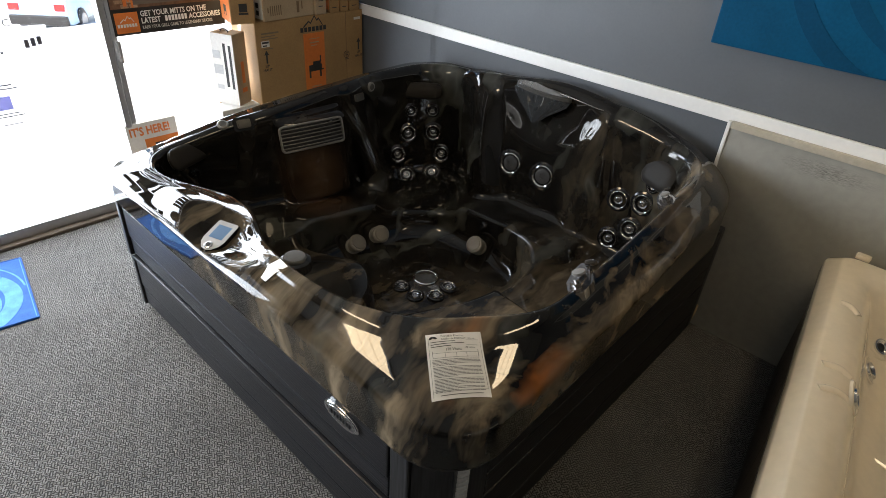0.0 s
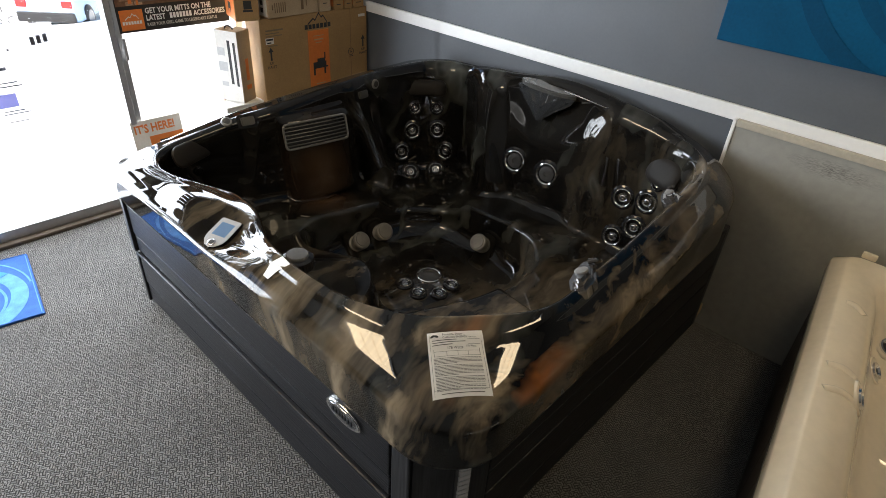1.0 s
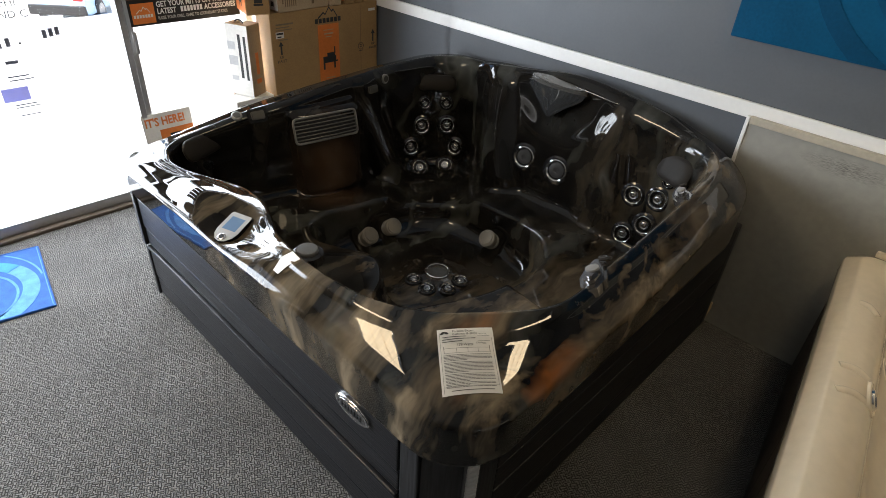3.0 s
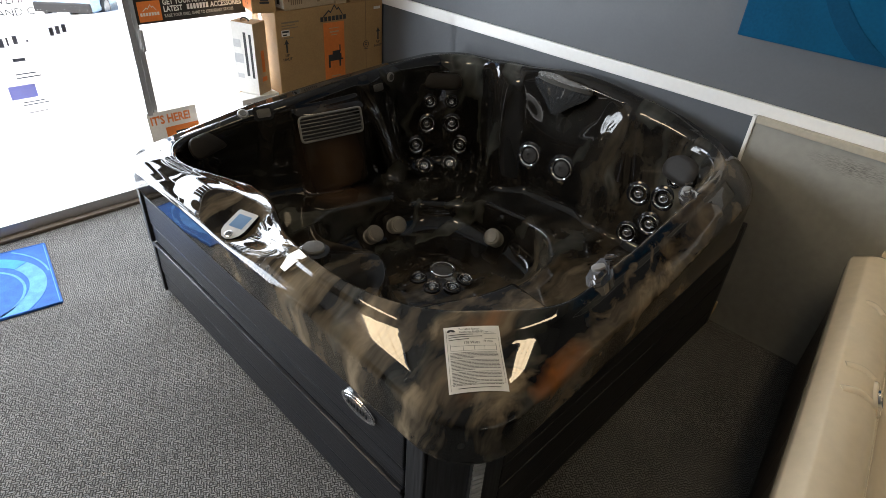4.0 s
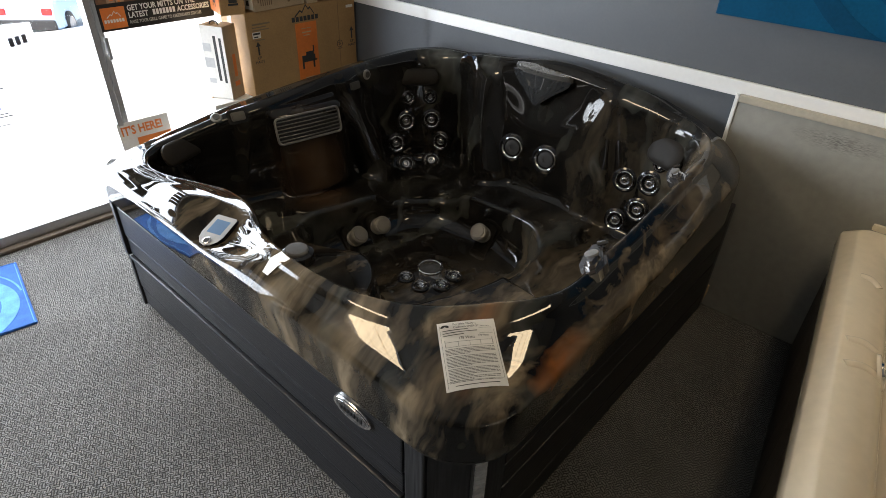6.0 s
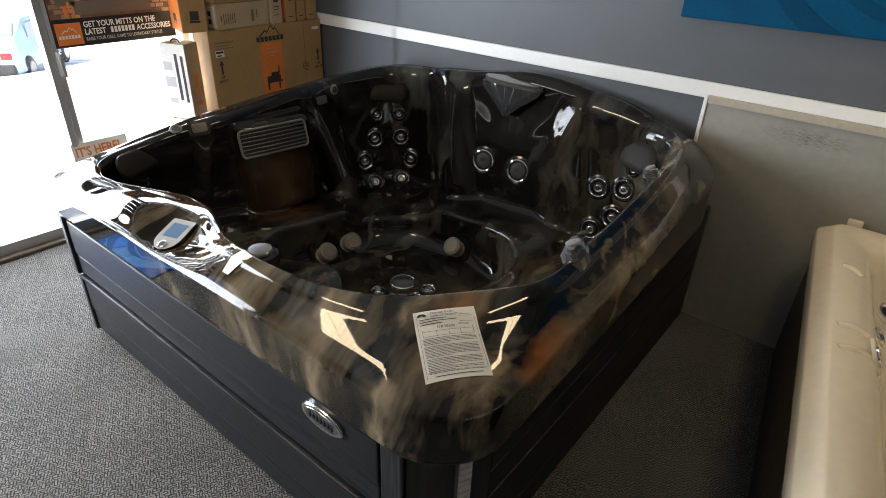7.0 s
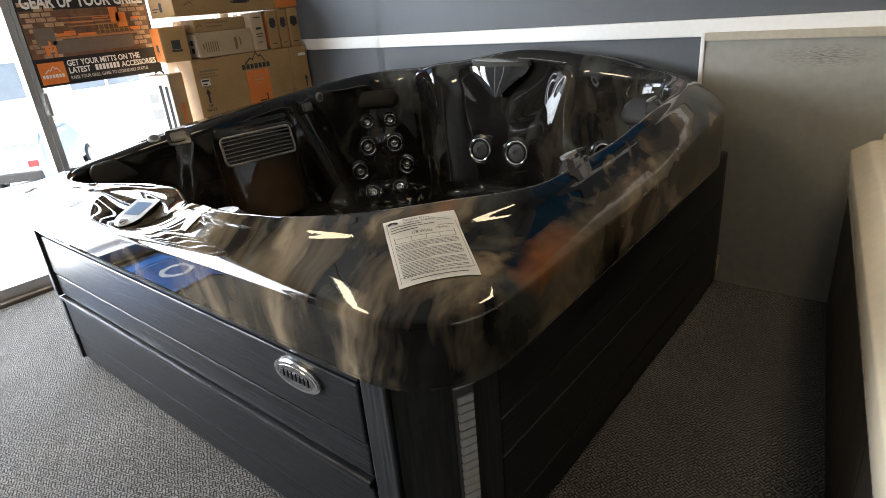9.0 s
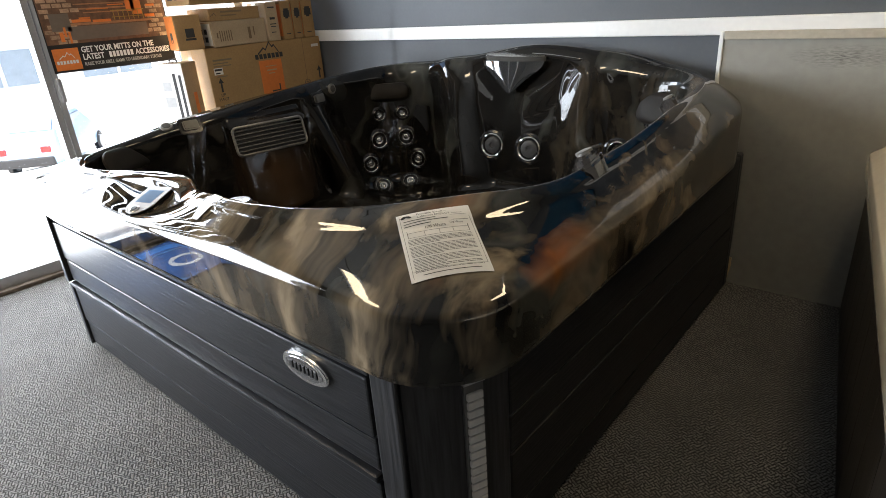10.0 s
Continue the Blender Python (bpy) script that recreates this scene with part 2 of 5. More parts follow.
BLACK_GLOSS = plain("black_gloss_plastic", (0.012, 0.012, 0.013), 0.12, grain=0.02)
DARK_GREY = plain("dark_grey_jet_plastic", (0.055, 0.055, 0.056), 0.25, grain=0.08)
JET_GREY = plain("grey_jet_plastic", (0.20, 0.195, 0.185), 0.3, grain=0.05)
GRILLE = plain("dark_grey_grille_slat", (0.10, 0.098, 0.092), 0.35, grain=0.05)
SMOKE = plain("smoked_grey_plastic", (0.075, 0.072, 0.066), 0.22, grain=0.06, coat=0.5)
PILLOW = plain("dark_grey_pillow_foam", (0.020, 0.017, 0.014), 0.55, grain=0.08, scale=120, bump=0.2, spec=0.2)
PAPER = plain("white_paper", (0.90, 0.885, 0.85), 0.7, grain=0.015)
INK = plain("black_print", (0.03, 0.03, 0.03), 0.6, grain=0.02)
CARD = plain("brown_corrugated_cardboard", (0.37, 0.225, 0.095), 0.8, grain=0.07, scale=110, bump=0.2)
CARD_L = plain("pale_cardboard", (0.46, 0.34, 0.21), 0.8, grain=0.07, scale=110, bump=0.2)
CARD_W = plain("white_printed_card", (0.72, 0.70, 0.66), 0.6, grain=0.05, scale=70)
ORANGE = plain("orange_printed_card", (0.72, 0.20, 0.035), 0.5, grain=0.05, scale=60)
TAPE = plain("clear_packing_tape", (0.43, 0.31, 0.18), 0.2, grain=0.04)
CANVAS = plain("deep_blue_canvas", (0.001, 0.060, 0.135), 0.7, grain=0.08, scale=80, bump=0.2, spec=0.1)
CANVAS_D = plain("darker_blue_canvas", (0.001, 0.045, 0.105), 0.7, grain=0.08, scale=80, bump=0.2, spec=0.1)
WHITE_TUB = plain("ivory_pearl_acrylic", (0.84, 0.74, 0.57), 0.16, grain=0.03, scale=30, coat=0.5)
MAT_BLUE = plain("royal_blue_mat_pile", (0.015, 0.085, 0.30), 0.95, grain=0.18, scale=300, bump=0.5)
MAT_LIGHT = plain("sky_blue_mat_pile", (0.07, 0.22, 0.50), 0.95, grain=0.18, scale=300, bump=0.5)
MAT_WHITE = plain("white_mat_pile", (0.7, 0.72, 0.75), 0.95, grain=0.1, scale=300, bump=0.4)
GLASS = glass_material()
LCD = plain("pale_blue_display", (0.13, 0.22, 0.36), 0.12, grain=0.02)
SILVER = plain("silver_plastic", (0.55, 0.56, 0.58), 0.25, 0.3, grain=0.03)
LABEL_GREY = plain("grey_light_strip_lens", (0.58, 0.57, 0.56), 0.35, grain=0.05)
BRASS = plain("cream_plastic_handle", (0.62, 0.47, 0.26), 0.35, grain=0.06)
CONCRETE = plain("pale_concrete", (0.72, 0.71, 0.69), 0.9, grain=0.06, scale=20, bump=0.2)
TROFFER = glow_material("lit_troffer_diffuser", (1.0, 0.78, 0.50), 6.6)


# ---- helpers of this scene ----
from mathutils.bvhtree import BVHTree


def link_mesh(name, bm, material, smooth=False):
    me = bpy.data.meshes.new(name)
    bm.normal_update()
    bm.to_mesh(me)
    bm.free()
    me.materials.append(material)
    if smooth:
        me.polygons.foreach_set("use_smooth", [True] * len(me.polygons))
        me.set_sharp_from_angle(angle=radians(38))
    return new(name, me)


def part(name, bm, material, parent, label="", smooth=False):
    ob = link_mesh(name, bm, material, smooth)
    ob.parent = parent
    if parent is not None:
        ob.matrix_parent_inverse = parent.matrix_basis.inverted() if parent.parent is None else Matrix()
    return tagged(ob, label)


def thing(name, place, label, category, group="", kind=""):
    ob = new(name)
    ob.matrix_basis = Matrix.Translation(place.translation if isinstance(place, Matrix) else place)
    ob.empty_display_size = 0.05
    return tagged(ob, label, category, group, kind)


def setting(name, bm, material, label, category, smooth=False):
    return tagged(link_mesh(name, bm, material, smooth), label, category, "", "structure")


def box(x0, x1, y0, y1, z0, z1, bevel=0.0, segments=2, bm=None, m=None):
    bm = bm or bmesh.new()
    c = Matrix.Translation(((x0 + x1) / 2, (y0 + y1) / 2, (z0 + z1) / 2)) @ Matrix.Diagonal((abs(x1 - x0), abs(y1 - y0), abs(z1 - z0), 1))
    made = bmesh.ops.create_cube(bm, size=1, matrix=(m @ c) if m else c)["verts"]
    if bevel:
        edges = list({e for v in made for e in v.link_edges})
        bmesh.ops.bevel(bm, geom=edges, offset=bevel, segments=segments, affect="EDGES", profile=0.6)
    return bm


def lathe(profile, n=32, m=None, bm=None):
    """A body of revolution about z from (radius, height) pairs."""
    bm = bm or bmesh.new()
    m = m or Matrix()
    rings = []
    for r, z in profile:
        if r < 1e-6:
            rings.append([bm.verts.new(m @ Vector((0, 0, z)))])
        else:
            rings.append([bm.verts.new(m @ Vector((r * math.cos(a), r * math.sin(a), z))) for a in (2 * math.pi * i / n for i in range(n))])
    for a, b in zip(rings, rings[1:]):
        for i in range(n):
            j = (i + 1) % n
            if len(a) == 1 and len(b) > 1:
                bm.faces.new((a[0], b[i], b[j]))
            elif len(b) == 1 and len(a) > 1:
                bm.faces.new((a[i], a[j], b[0]))
            elif len(a) > 1:
                bm.faces.new((a[i], a[j], b[j], b[i]))
    bmesh.ops.recalc_face_normals(bm, faces=bm.faces)
    return bm


def tube(points, radius, n=10, bm=None, closed=False):
    """A round bar along a line of points."""
    bm = bm or bmesh.new()
    pts = [Vector(p) for p in points]
    rings = []
    for i, p in enumerate(pts):
        a = pts[i - 1] if (i or closed) else p
        b = pts[(i + 1) % len(pts)] if (i + 1 < len(pts) or closed) else p
        t = (b - a).normalized()
        u = t.cross(Vector((0, 0, 1)) if abs(t.z) < 0.95 else Vector((1, 0, 0))).normalized()
        v = t.cross(u)
        rings.append([bm.verts.new(p + radius * (math.cos(w) * u + math.sin(w) * v)) for w in (2 * math.pi * k / n for k in range(n))])
    pairs = list(zip(rings, rings[1:])) + ([(rings[-1], rings[0])] if closed else [])
    for a, b in pairs:
        for k in range(n):
            bm.faces.new((a[k], a[(k + 1) % n], b[(k + 1) % n], b[k]))
    if not closed:
        bm.faces.new(rings[0])
        bm.faces.new(rings[-1])
    bmesh.ops.recalc_face_normals(bm, faces=bm.faces)
    return bm


def slab(outline, z0, z1, m=None, bevel=0.0, bm=None):
    """A flat plate with a given outline (x, y), from z0 to z1, moved by m."""
    bm = bm or bmesh.new()
    m = m or Matrix()
    low = [bm.verts.new(m @ Vector((x, y, z0))) for x, y in outline]
    top = [bm.verts.new(m @ Vector((x, y, z1))) for x, y in outline]
    cap = bm.faces.new(top)
    bm.faces.new(low[::-1])
    for i in range(len(low)):
        j = (i + 1) % len(low)
        bm.faces.new((low[i], low[j], top[j], top[i]))
    bmesh.ops.recalc_face_normals(bm, faces=bm.faces)
    if bevel:
        bmesh.ops.bevel(bm, geom=list(cap.edges), offset=bevel, segments=2, affect="EDGES")
    return bm


def rounded(hx, hy, r, n=6):
    """Outline of a rectangle with half sizes hx, hy and round corners."""
    out = []
    for cx, cy, a0 in ((hx - r, hy - r, 0), (-hx + r, hy - r, 90), (-hx + r, -hy + r, 180), (hx - r, -hy + r, 270)):
        out += [(cx + r * math.cos(radians(a0 + 90 * i / n)), cy + r * math.sin(radians(a0 + 90 * i / n))) for i in range(n + 1)]
    return out


def ellipse(a, b, n=40):
    return [(a * math.cos(2 * math.pi * i / n), b * math.sin(2 * math.pi * i / n)) for i in range(n)]


def facing(place, normal, up=(0, 0, 1)):
    """A frame at place whose z is the normal and whose y points up as far as it can."""
    z = Vector(normal).normalized()
    x = Vector(up).cross(z).normalized()
    y = z.cross(x)
    return Matrix.Translation(place) @ Matrix((x, y, z)).transposed().to_4x4()


def words(text, size, m, material, parent, name="lettering", thick=0.0006, align="LEFT", label="", squeeze=1.0, bold=0.0):
    """Built-in font lettering as a thin mesh on the plane of m."""
    cu = bpy.data.curves.new(name, "FONT")
    cu.body, cu.size, cu.extrude, cu.align_x, cu.resolution_u = text, size, thick, align, 2
    cu.offset = size * bold
    tmp = bpy.data.objects.new(name, cu)
    me = bpy.data.meshes.new_from_object(tmp)
    bpy.data.objects.remove(tmp)
    bpy.data.curves.remove(cu)
    me.transform(m @ Matrix.Diagonal((squeeze, 1, 1, 1)))
    me.materials.clear()
    me.materials.append(material)
    ob = new(name, me)
    ob.parent = parent
    if parent is not None:
        ob.matrix_parent_inverse = parent.matrix_basis.inverted() if parent.parent is None else Matrix()
    return tagged(ob, label)


def bars(rows, m, material, parent, name="print"):
    """Unreadable print: thin flat bars (x, y, width, height) on the plane of m."""
    bm = bmesh.new()
    for x, y, w, h in rows:
        box(x, x + w, y, y + h, 0.0002, 0.0008, bm=bm, m=m)
    return tagged(part(name, bm, material, parent), kind="stuff")


def periodic(knots, degrees, spread=5):
    """A smooth closed function of the angle through (degrees, value) knots."""
    k = sorted(knots)
    a, v = np.array([q[0] for q in k], float), np.array([q[1] for q in k], float)
    a3, v3 = np.r_[a - 360, a, a + 360], np.r_[v, v, v]
    slope = np.gradient(v3, a3)

    def curve(q):
        i = np.clip(np.searchsorted(a3, q, side="right") - 1, 0, len(a3) - 2)
        h = a3[i + 1] - a3[i]
        f = (q - a3[i]) / h
        return (2 * f ** 3 - 3 * f ** 2 + 1) * v3[i] + (f ** 3 - 2 * f ** 2 + f) * h * slope[i] + (3 * f ** 2 - 2 * f ** 3) * v3[i + 1] + (f ** 3 - f ** 2) * h * slope[i + 1]

    acc, wsum = 0, 0
    for o in np.arange(-3, 3.01, 0.25) * spread:
        w = math.exp(-0.5 * (o / spread) ** 2)
        acc, wsum = acc + w * curve((degrees + o) % 360), wsum + w
    return acc / wsum


def outline_radius(x0, x1, y0, y1, radii, centre, degrees):
    """Distance from the centre, by angle, to a four-radius rectangle tapered for the camera's view."""
    pts = []
    for cx, cy, sx, sy, r, a0 in ((x1, y1, -1, -1, radii[0], 0), (x0, y1, 1, -1, radii[1], 90), (x0, y0, 1, 1, radii[2], 180), (x1, y0, -1, 1, radii[3], 270)):
        for i in range(25):
            a = radians(a0 + 90 * i / 24)
            pts.append((cx + sx * r + r * math.cos(a), cy + sy * r + r * math.sin(a)))
    dense = []
    for p, q in zip(pts, pts[1:] + pts[:1]):
        dense += [(p[0] + (q[0] - p[0]) * f, p[1] + (q[1] - p[1]) * f) for f in np.linspace(0, 1, 160, endpoint=False)]
    d = np.array([(x - 0.045 * max(0.0, (x - 1.05) / 1.15) * y / 2.1, y) for x, y in dense]) - np.array(centre)
    an = np.degrees(np.arctan2(d[:, 1], d[:, 0])) % 360
    o = np.argsort(an)
    an, rr = an[o], np.hypot(d[:, 0], d[:, 1])[o]
    return np.interp(degrees, np.r_[an - 360, an, an + 360], np.r_[rr, rr, rr])


# ---- the room ----
setting("floor", box(GLASS_X - 0.05, ROOM_X, ROOM_Y, WALL_Y + 0.1, -0.12, 0.0), CARPET, "grey woven loop carpet across the showroom", "carpet floor")
setting("wall_back", box(GLASS_X - 0.1, ROOM_X + 0.15, WALL_Y, WALL_Y + 0.15, 0.0, ROOM_Z), WALL, "grey-blue painted showroom wall", "wall")
setting("wall_side", box(ROOM_X, ROOM_X + 0.15, ROOM_Y, WALL_Y, 0, ROOM_Z), WALL_2, "warm grey painted wall", "wall")
setting("wall_rear", box(GLASS_X - 0.1, ROOM_X + 0.15, ROOM_Y - 0.15, ROOM_Y, 0, ROOM_Z), WALL_2, "warm grey painted wall", "wall")
# unseen wall beyond the glazing; its edge is set for the tub's reflections
FRONT_Y = -2.5
setting("wall_front", box(GLASS_X - 0.1, GLASS_X + 0.05, ROOM_Y, FRONT_Y, 0, ROOM_Z), WALL_2, "warm grey painted wall", "wall")
setting("trim", box(GLASS_X + 0.05, ROOM_X, WALL_Y - 0.022, WALL_Y, 1.128, 1.200, 0.006), WHITE, "white painted chair rail on the wall", "chair rail")


def ceiling_mesh():
    bm = box(GLASS_X - 0.1, ROOM_X + 0.15, ROOM_Y - 0.15, WALL_Y + 0.15, ROOM_Z + 0.012, ROOM_Z + 0.12)
    x = GLASS_X
    while x < ROOM_X:
        y = ROOM_Y
        while y < WALL_Y - 0.05:
            box(x + 0.008, min(x + 0.602, ROOM_X), y + 0.008, min(y + 0.602, WALL_Y), ROOM_Z, ROOM_Z + 0.012, bm=bm)
            y += 0.61
        x += 0.61
    return bm


setting("ceiling", ceiling_mesh(), CEIL, "suspended tile ceiling, toned down to grey", "ceiling")


def troffer(x, y, lx, ly):
    t = thing("ceiling_light", (x, y, ROOM_Z), "lit fluorescent troffer recessed in the tile ceiling", "ceiling light", "ceiling lights")
    bm = bmesh.new()
    for a, b, c, d in ((-lx, lx, -ly, -ly + 0.03), (-lx, lx, ly - 0.03, ly), (-lx, -lx + 0.03, -ly + 0.03, ly - 0.03), (lx - 0.03, lx, -ly + 0.03, ly - 0.03)):
        box(x + a, x + b, y + c, y + d, ROOM_Z - 0.022, ROOM_Z - 0.002, bm=bm)
    part("frame", bm, WHITE, t)
    for k in range(3):
        w = (2 * lx - 0.06) / 3 if lx < ly else (2 * ly - 0.06) / 3
        if lx < ly:
            bm = box(x - lx + 0.036 + k * w, x - lx + 0.024 + (k + 1) * w, y - ly + 0.03, y + ly - 0.03, ROOM_Z - 0.014, ROOM_Z - 0.006)
        else:
            bm = box(x - lx + 0.03, x + lx - 0.03, y - ly + 0.036 + k * w, y - ly + 0.024 + (k + 1) * w, ROOM_Z - 0.014, ROOM_Z - 0.006)
        part("diffuser", bm, TROFFER, t, "warm glowing diffuser")


for tx, ty, tlx, tly in ((0.42, -0.92, 0.44, 0.28), (2.90, 1.40, 0.19, 0.34)):
    troffer(tx, ty, tlx, tly)


# ---- shop front ----
def shop_front():
    w = thing("window_1", (GLASS_X, 0, 0), "aluminium framed glass shop front with sliding door", "shop window", "", "structure")
    y_ends = (FRONT_Y, -1.0, 0.50, 1.75, WALL_Y)
    # unseen solid head, kept low to darken the acrylic's reflections
    part("window_header", box(GLASS_X - 0.10, GLASS_X + 0.05, FRONT_Y, WALL_Y, 2.15, ROOM_Z), WALL_2, w)
    part("window_sill", box(GLASS_X - 0.06, GLASS_X + 0.035, FRONT_Y, WALL_Y, 0.0, 0.085, 0.004), ALU, w, "scuffed aluminium bottom track")
    part("threshold", box(GLASS_X + 0.037, GLASS_X + 0.085, FRONT_Y, WALL_Y, 0.0, 0.022, 0.006), plain("brown_threshold_strip", (0.10, 0.075, 0.055), 0.5), w, "dark worn threshold strip")
    for y in y_ends[1:-1]:
        wide = 0.040
        part("window_frame", box(GLASS_X - 0.05, GLASS_X + 0.03, y - wide, y - 0.004, 0.085, 2.15, 0.004), ALU, w)
        part("window_frame", box(GLASS_X - 0.05, GLASS_X + 0.012, y + 0.004, y + wide * 0.9, 0.085, 2.15, 0.004), ALU, w)
    for a, b in zip(y_ends, y_ends[1:]):
        g = part("pane", box(GLASS_X - 0.014, GLASS_X - 0.008, a + 0.03, b - 0.03, 0.085, 2.15), GLASS, w, "clear glass pane")
        g.visible_shadow = False
    bm = box(GLASS_X + 0.031, GLASS_X + 0.052, 0.515, 0.535, 0.95, 1.08, 0.006)
    part("latch", bm, ALU, w)
    return w


shop_front()

# ---- outside ----
def sloping_ground():
    """Paving that falls from the shop to the level lot, its slope fitted to the camera's view."""
    bm = bmesh.new()
    line = [(GLASS_X - 0.1, -0.02), (-2.4, -0.04), (-21.0, -3.10), (-400, -3.10), (-400, -3.6), (GLASS_X - 0.1, -3.6)]
    a = [bm.verts.new((x, -400, z)) for x, z in line]
    b = [bm.verts.new((x, 400, z)) for x, z in line]
    for i in range(len(line)):
        j = (i + 1) % len(line)
        bm.faces.new((a[i], a[j], b[j], b[i]))
    bm.faces.new(a)
    bm.faces.new(b)
    bmesh.ops.recalc_face_normals(bm, faces=bm.faces)
    return bm


setting("ground", sloping_ground(), CONCRETE, "sunlit pale concrete parking ground", "ground")


def facade():
    f = thing("opposite_building", (-26, 4, 0), "pale shop building across the sunlit lot", "building")
    part("wall", box(-27, -26, -30, 40, -3.15, 6.0), plain("pale_masonry", (0.7, 0.69, 0.66), 0.9), f)
    part("roof", box(-27.2, -25.7, -30.2, 40.2, 6.0, 6.3), plain("grey_parapet", (0.4, 0.4, 0.4), 0.8), f)
    pane = plain("blue_grey_window_glass", (0.16, 0.20, 0.24), 0.1)
    for i in range(14):
        y = -26 + 4.4 * i
        wn_ = part("window", box(-26.02, -25.93, y, y + 3.2, -0.9, 0.7, 0.02), plain("window_surround", (0.55, 0.56, 0.57), 0.5) if i == 0 else bpy.data.materials["window_surround"], f)
        for k in range(2):
            part("pane", box(-25.94, -25.90, y + 0.1 + 1.55 * k, y + 1.5 + 1.55 * k, -0.78, 0.58), pane, wn_)


facade()


def car(m, colour, name, label):
    c = thing(name, m, label, "car")
    paint = plain(name + "_paint", colour, 0.25, 0.0, coat=0.8)
    side = [(-2.15, 0.35), (-2.2, 0.62), (-2.05, 0.86), (-1.2, 0.95), (-0.55, 1.42), (0.75, 1.46), (1.55, 1.02), (2.1, 0.92), (2.2, 0.6), (2.12, 0.32)]
    bm = bmesh.new()
    rings = []
    for y, k in ((-0.86, 0.94), (-0.8, 1.0), (0.8, 1.0), (0.86, 0.94)):
        rings.append([bm.verts.new(m @ Vector((x * k, y * (1.0 if z < 1 else 0.84), 0.3 + (z - 0.3) * k))) for x, z in side])
    for a, b in zip(rings, rings[1:]):
        for i in range(len(side)):
            j = (i + 1) % len(side)
            bm.faces.new((a[i], a[j], b[j], b[i]))
    bm.faces.new(rings[0])
    bm.faces.new(rings[-1])
    bmesh.ops.recalc_face_normals(bm, faces=bm.faces)
    part("body", bm, paint, c, "", True)
    dark = plain(name + "_glass", (0.22, 0.27, 0.32), 0.06)
    for s in (-1, 1):
        part("side_window", box(-0.45, 0.85, s * 0.755 - 0.02, s * 0.755 + 0.02, 1.0, 1.36, 0.03, m=m), dark, c)
    part("rear_window", slab([(-0.6, -0.25), (0.6, -0.25), (0.52, 0.25), (-0.52, 0.25)], 0, 0.02, m @ facing((1.2, 0, 1.24), (0.5, 0, 0.8), (-0.8, 0, 0.5))), dark, c)
    part("windscreen", slab([(-0.6, -0.28), (0.6, -0.28), (0.52, 0.28), (-0.52, 0.28)], 0, 0.02, m @ facing((-0.88, 0, 1.2), (-0.6, 0, 0.8), (0.8, 0, 0.6))), dark, c)
    for x in (-1.35, 1.35):
        for s in (-1, 1):
            w = part("wheel", lathe([(0, -0.1), (0.26, -0.1), (0.32, -0.06), (0.32, 0.06), (0.26, 0.1), (0, 0.1)], 24, m @ pose(x, s * 0.8, 0.31, 90)), BLACK, c, "", True)
            part("rim", lathe([(0, -0.115), (0.18, -0.115), (0.2, -0.1), (0.2, 0.1), (0.18, 0.115), (0, 0.115)], 16, m @ pose(x, s * 0.8, 0.31, 90)), ALU, w)
    for s in (-1, 1):
        part("tail_light", box(2.12, 2.2, s * 0.62 - 0.14, s * 0.62 + 0.14, 0.66, 0.82, 0.02, m=m), plain(name + "_red_lens", (0.5, 0.02, 0.02), 0.2) if s < 0 else bpy.data.materials[name + "_red_lens"], c)
        part("headlight", box(-2.19, -2.08, s * 0.6 - 0.18, s * 0.6 + 0.18, 0.62, 0.78, 0.02, m=m), SILVER, c)
    part("bumper", box(2.1, 2.25, -0.8, 0.8, 0.32, 0.56, 0.05, m=m), BLACK, c)


car(pose(-19.7, 5.7, -2.90, 0, 0, -40) @ Matrix.Diagonal((1, 1, 1.18, 1)), (0.36, 0.52, 0.68), "parked_car", "pale blue car parked outside in bright sun")


# ---- the hot tub ----
TUB_C = (1.05, 1.05)
NCOL = 288
DEG = np.linspace(0, 360, NCOL, endpoint=False)
COS, SIN = np.cos(np.radians(DEG)), np.sin(np.radians(DEG))
CORNERS = (0.34, 0.24, 0.12, 0.22)


def rim(inset, deg=DEG):
    return outline_radius(-0.05 + inset, 2.20 - inset, -0.03 + inset, 2.10 - inset, [max(r - inset, 0.03) for r in CORNERS], TUB_C, deg)


def inner_edge(deg=DEG):
    """Radius of the edge where the lip turns down into the basin."""
    pts = ((2.05, 0.50), (2.05, 0.80), (2.035, 1.15), (1.99, 1.60), (1.87, 1.93), (1.50, 2.0), (1.05, 2.01), (0.60, 2.01), (0.20, 1.98), (0.10, 1.70), (0.075, 1.30),
           (0.075, 0.80), (0.06, 0.40), (0.10, 0.17), (0.26, 0.13), (0.42, 0.175), (0.58, 0.24), (0.76, 0.25), (0.92, 0.20), (1.05, 0.145), (1.24, 0.105),
           (1.47, 0.10), (1.68, 0.13), (1.83, 0.205), (1.945, 0.335))
    return periodic([(math.degrees(math.atan2(y - TUB_C[1], x - TUB_C[0])) % 360, math.hypot(x - TUB_C[0], y - TUB_C[1])) for x, y in pts], deg, 2)


FINE = np.linspace(0, 360, 1440, endpoint=False)


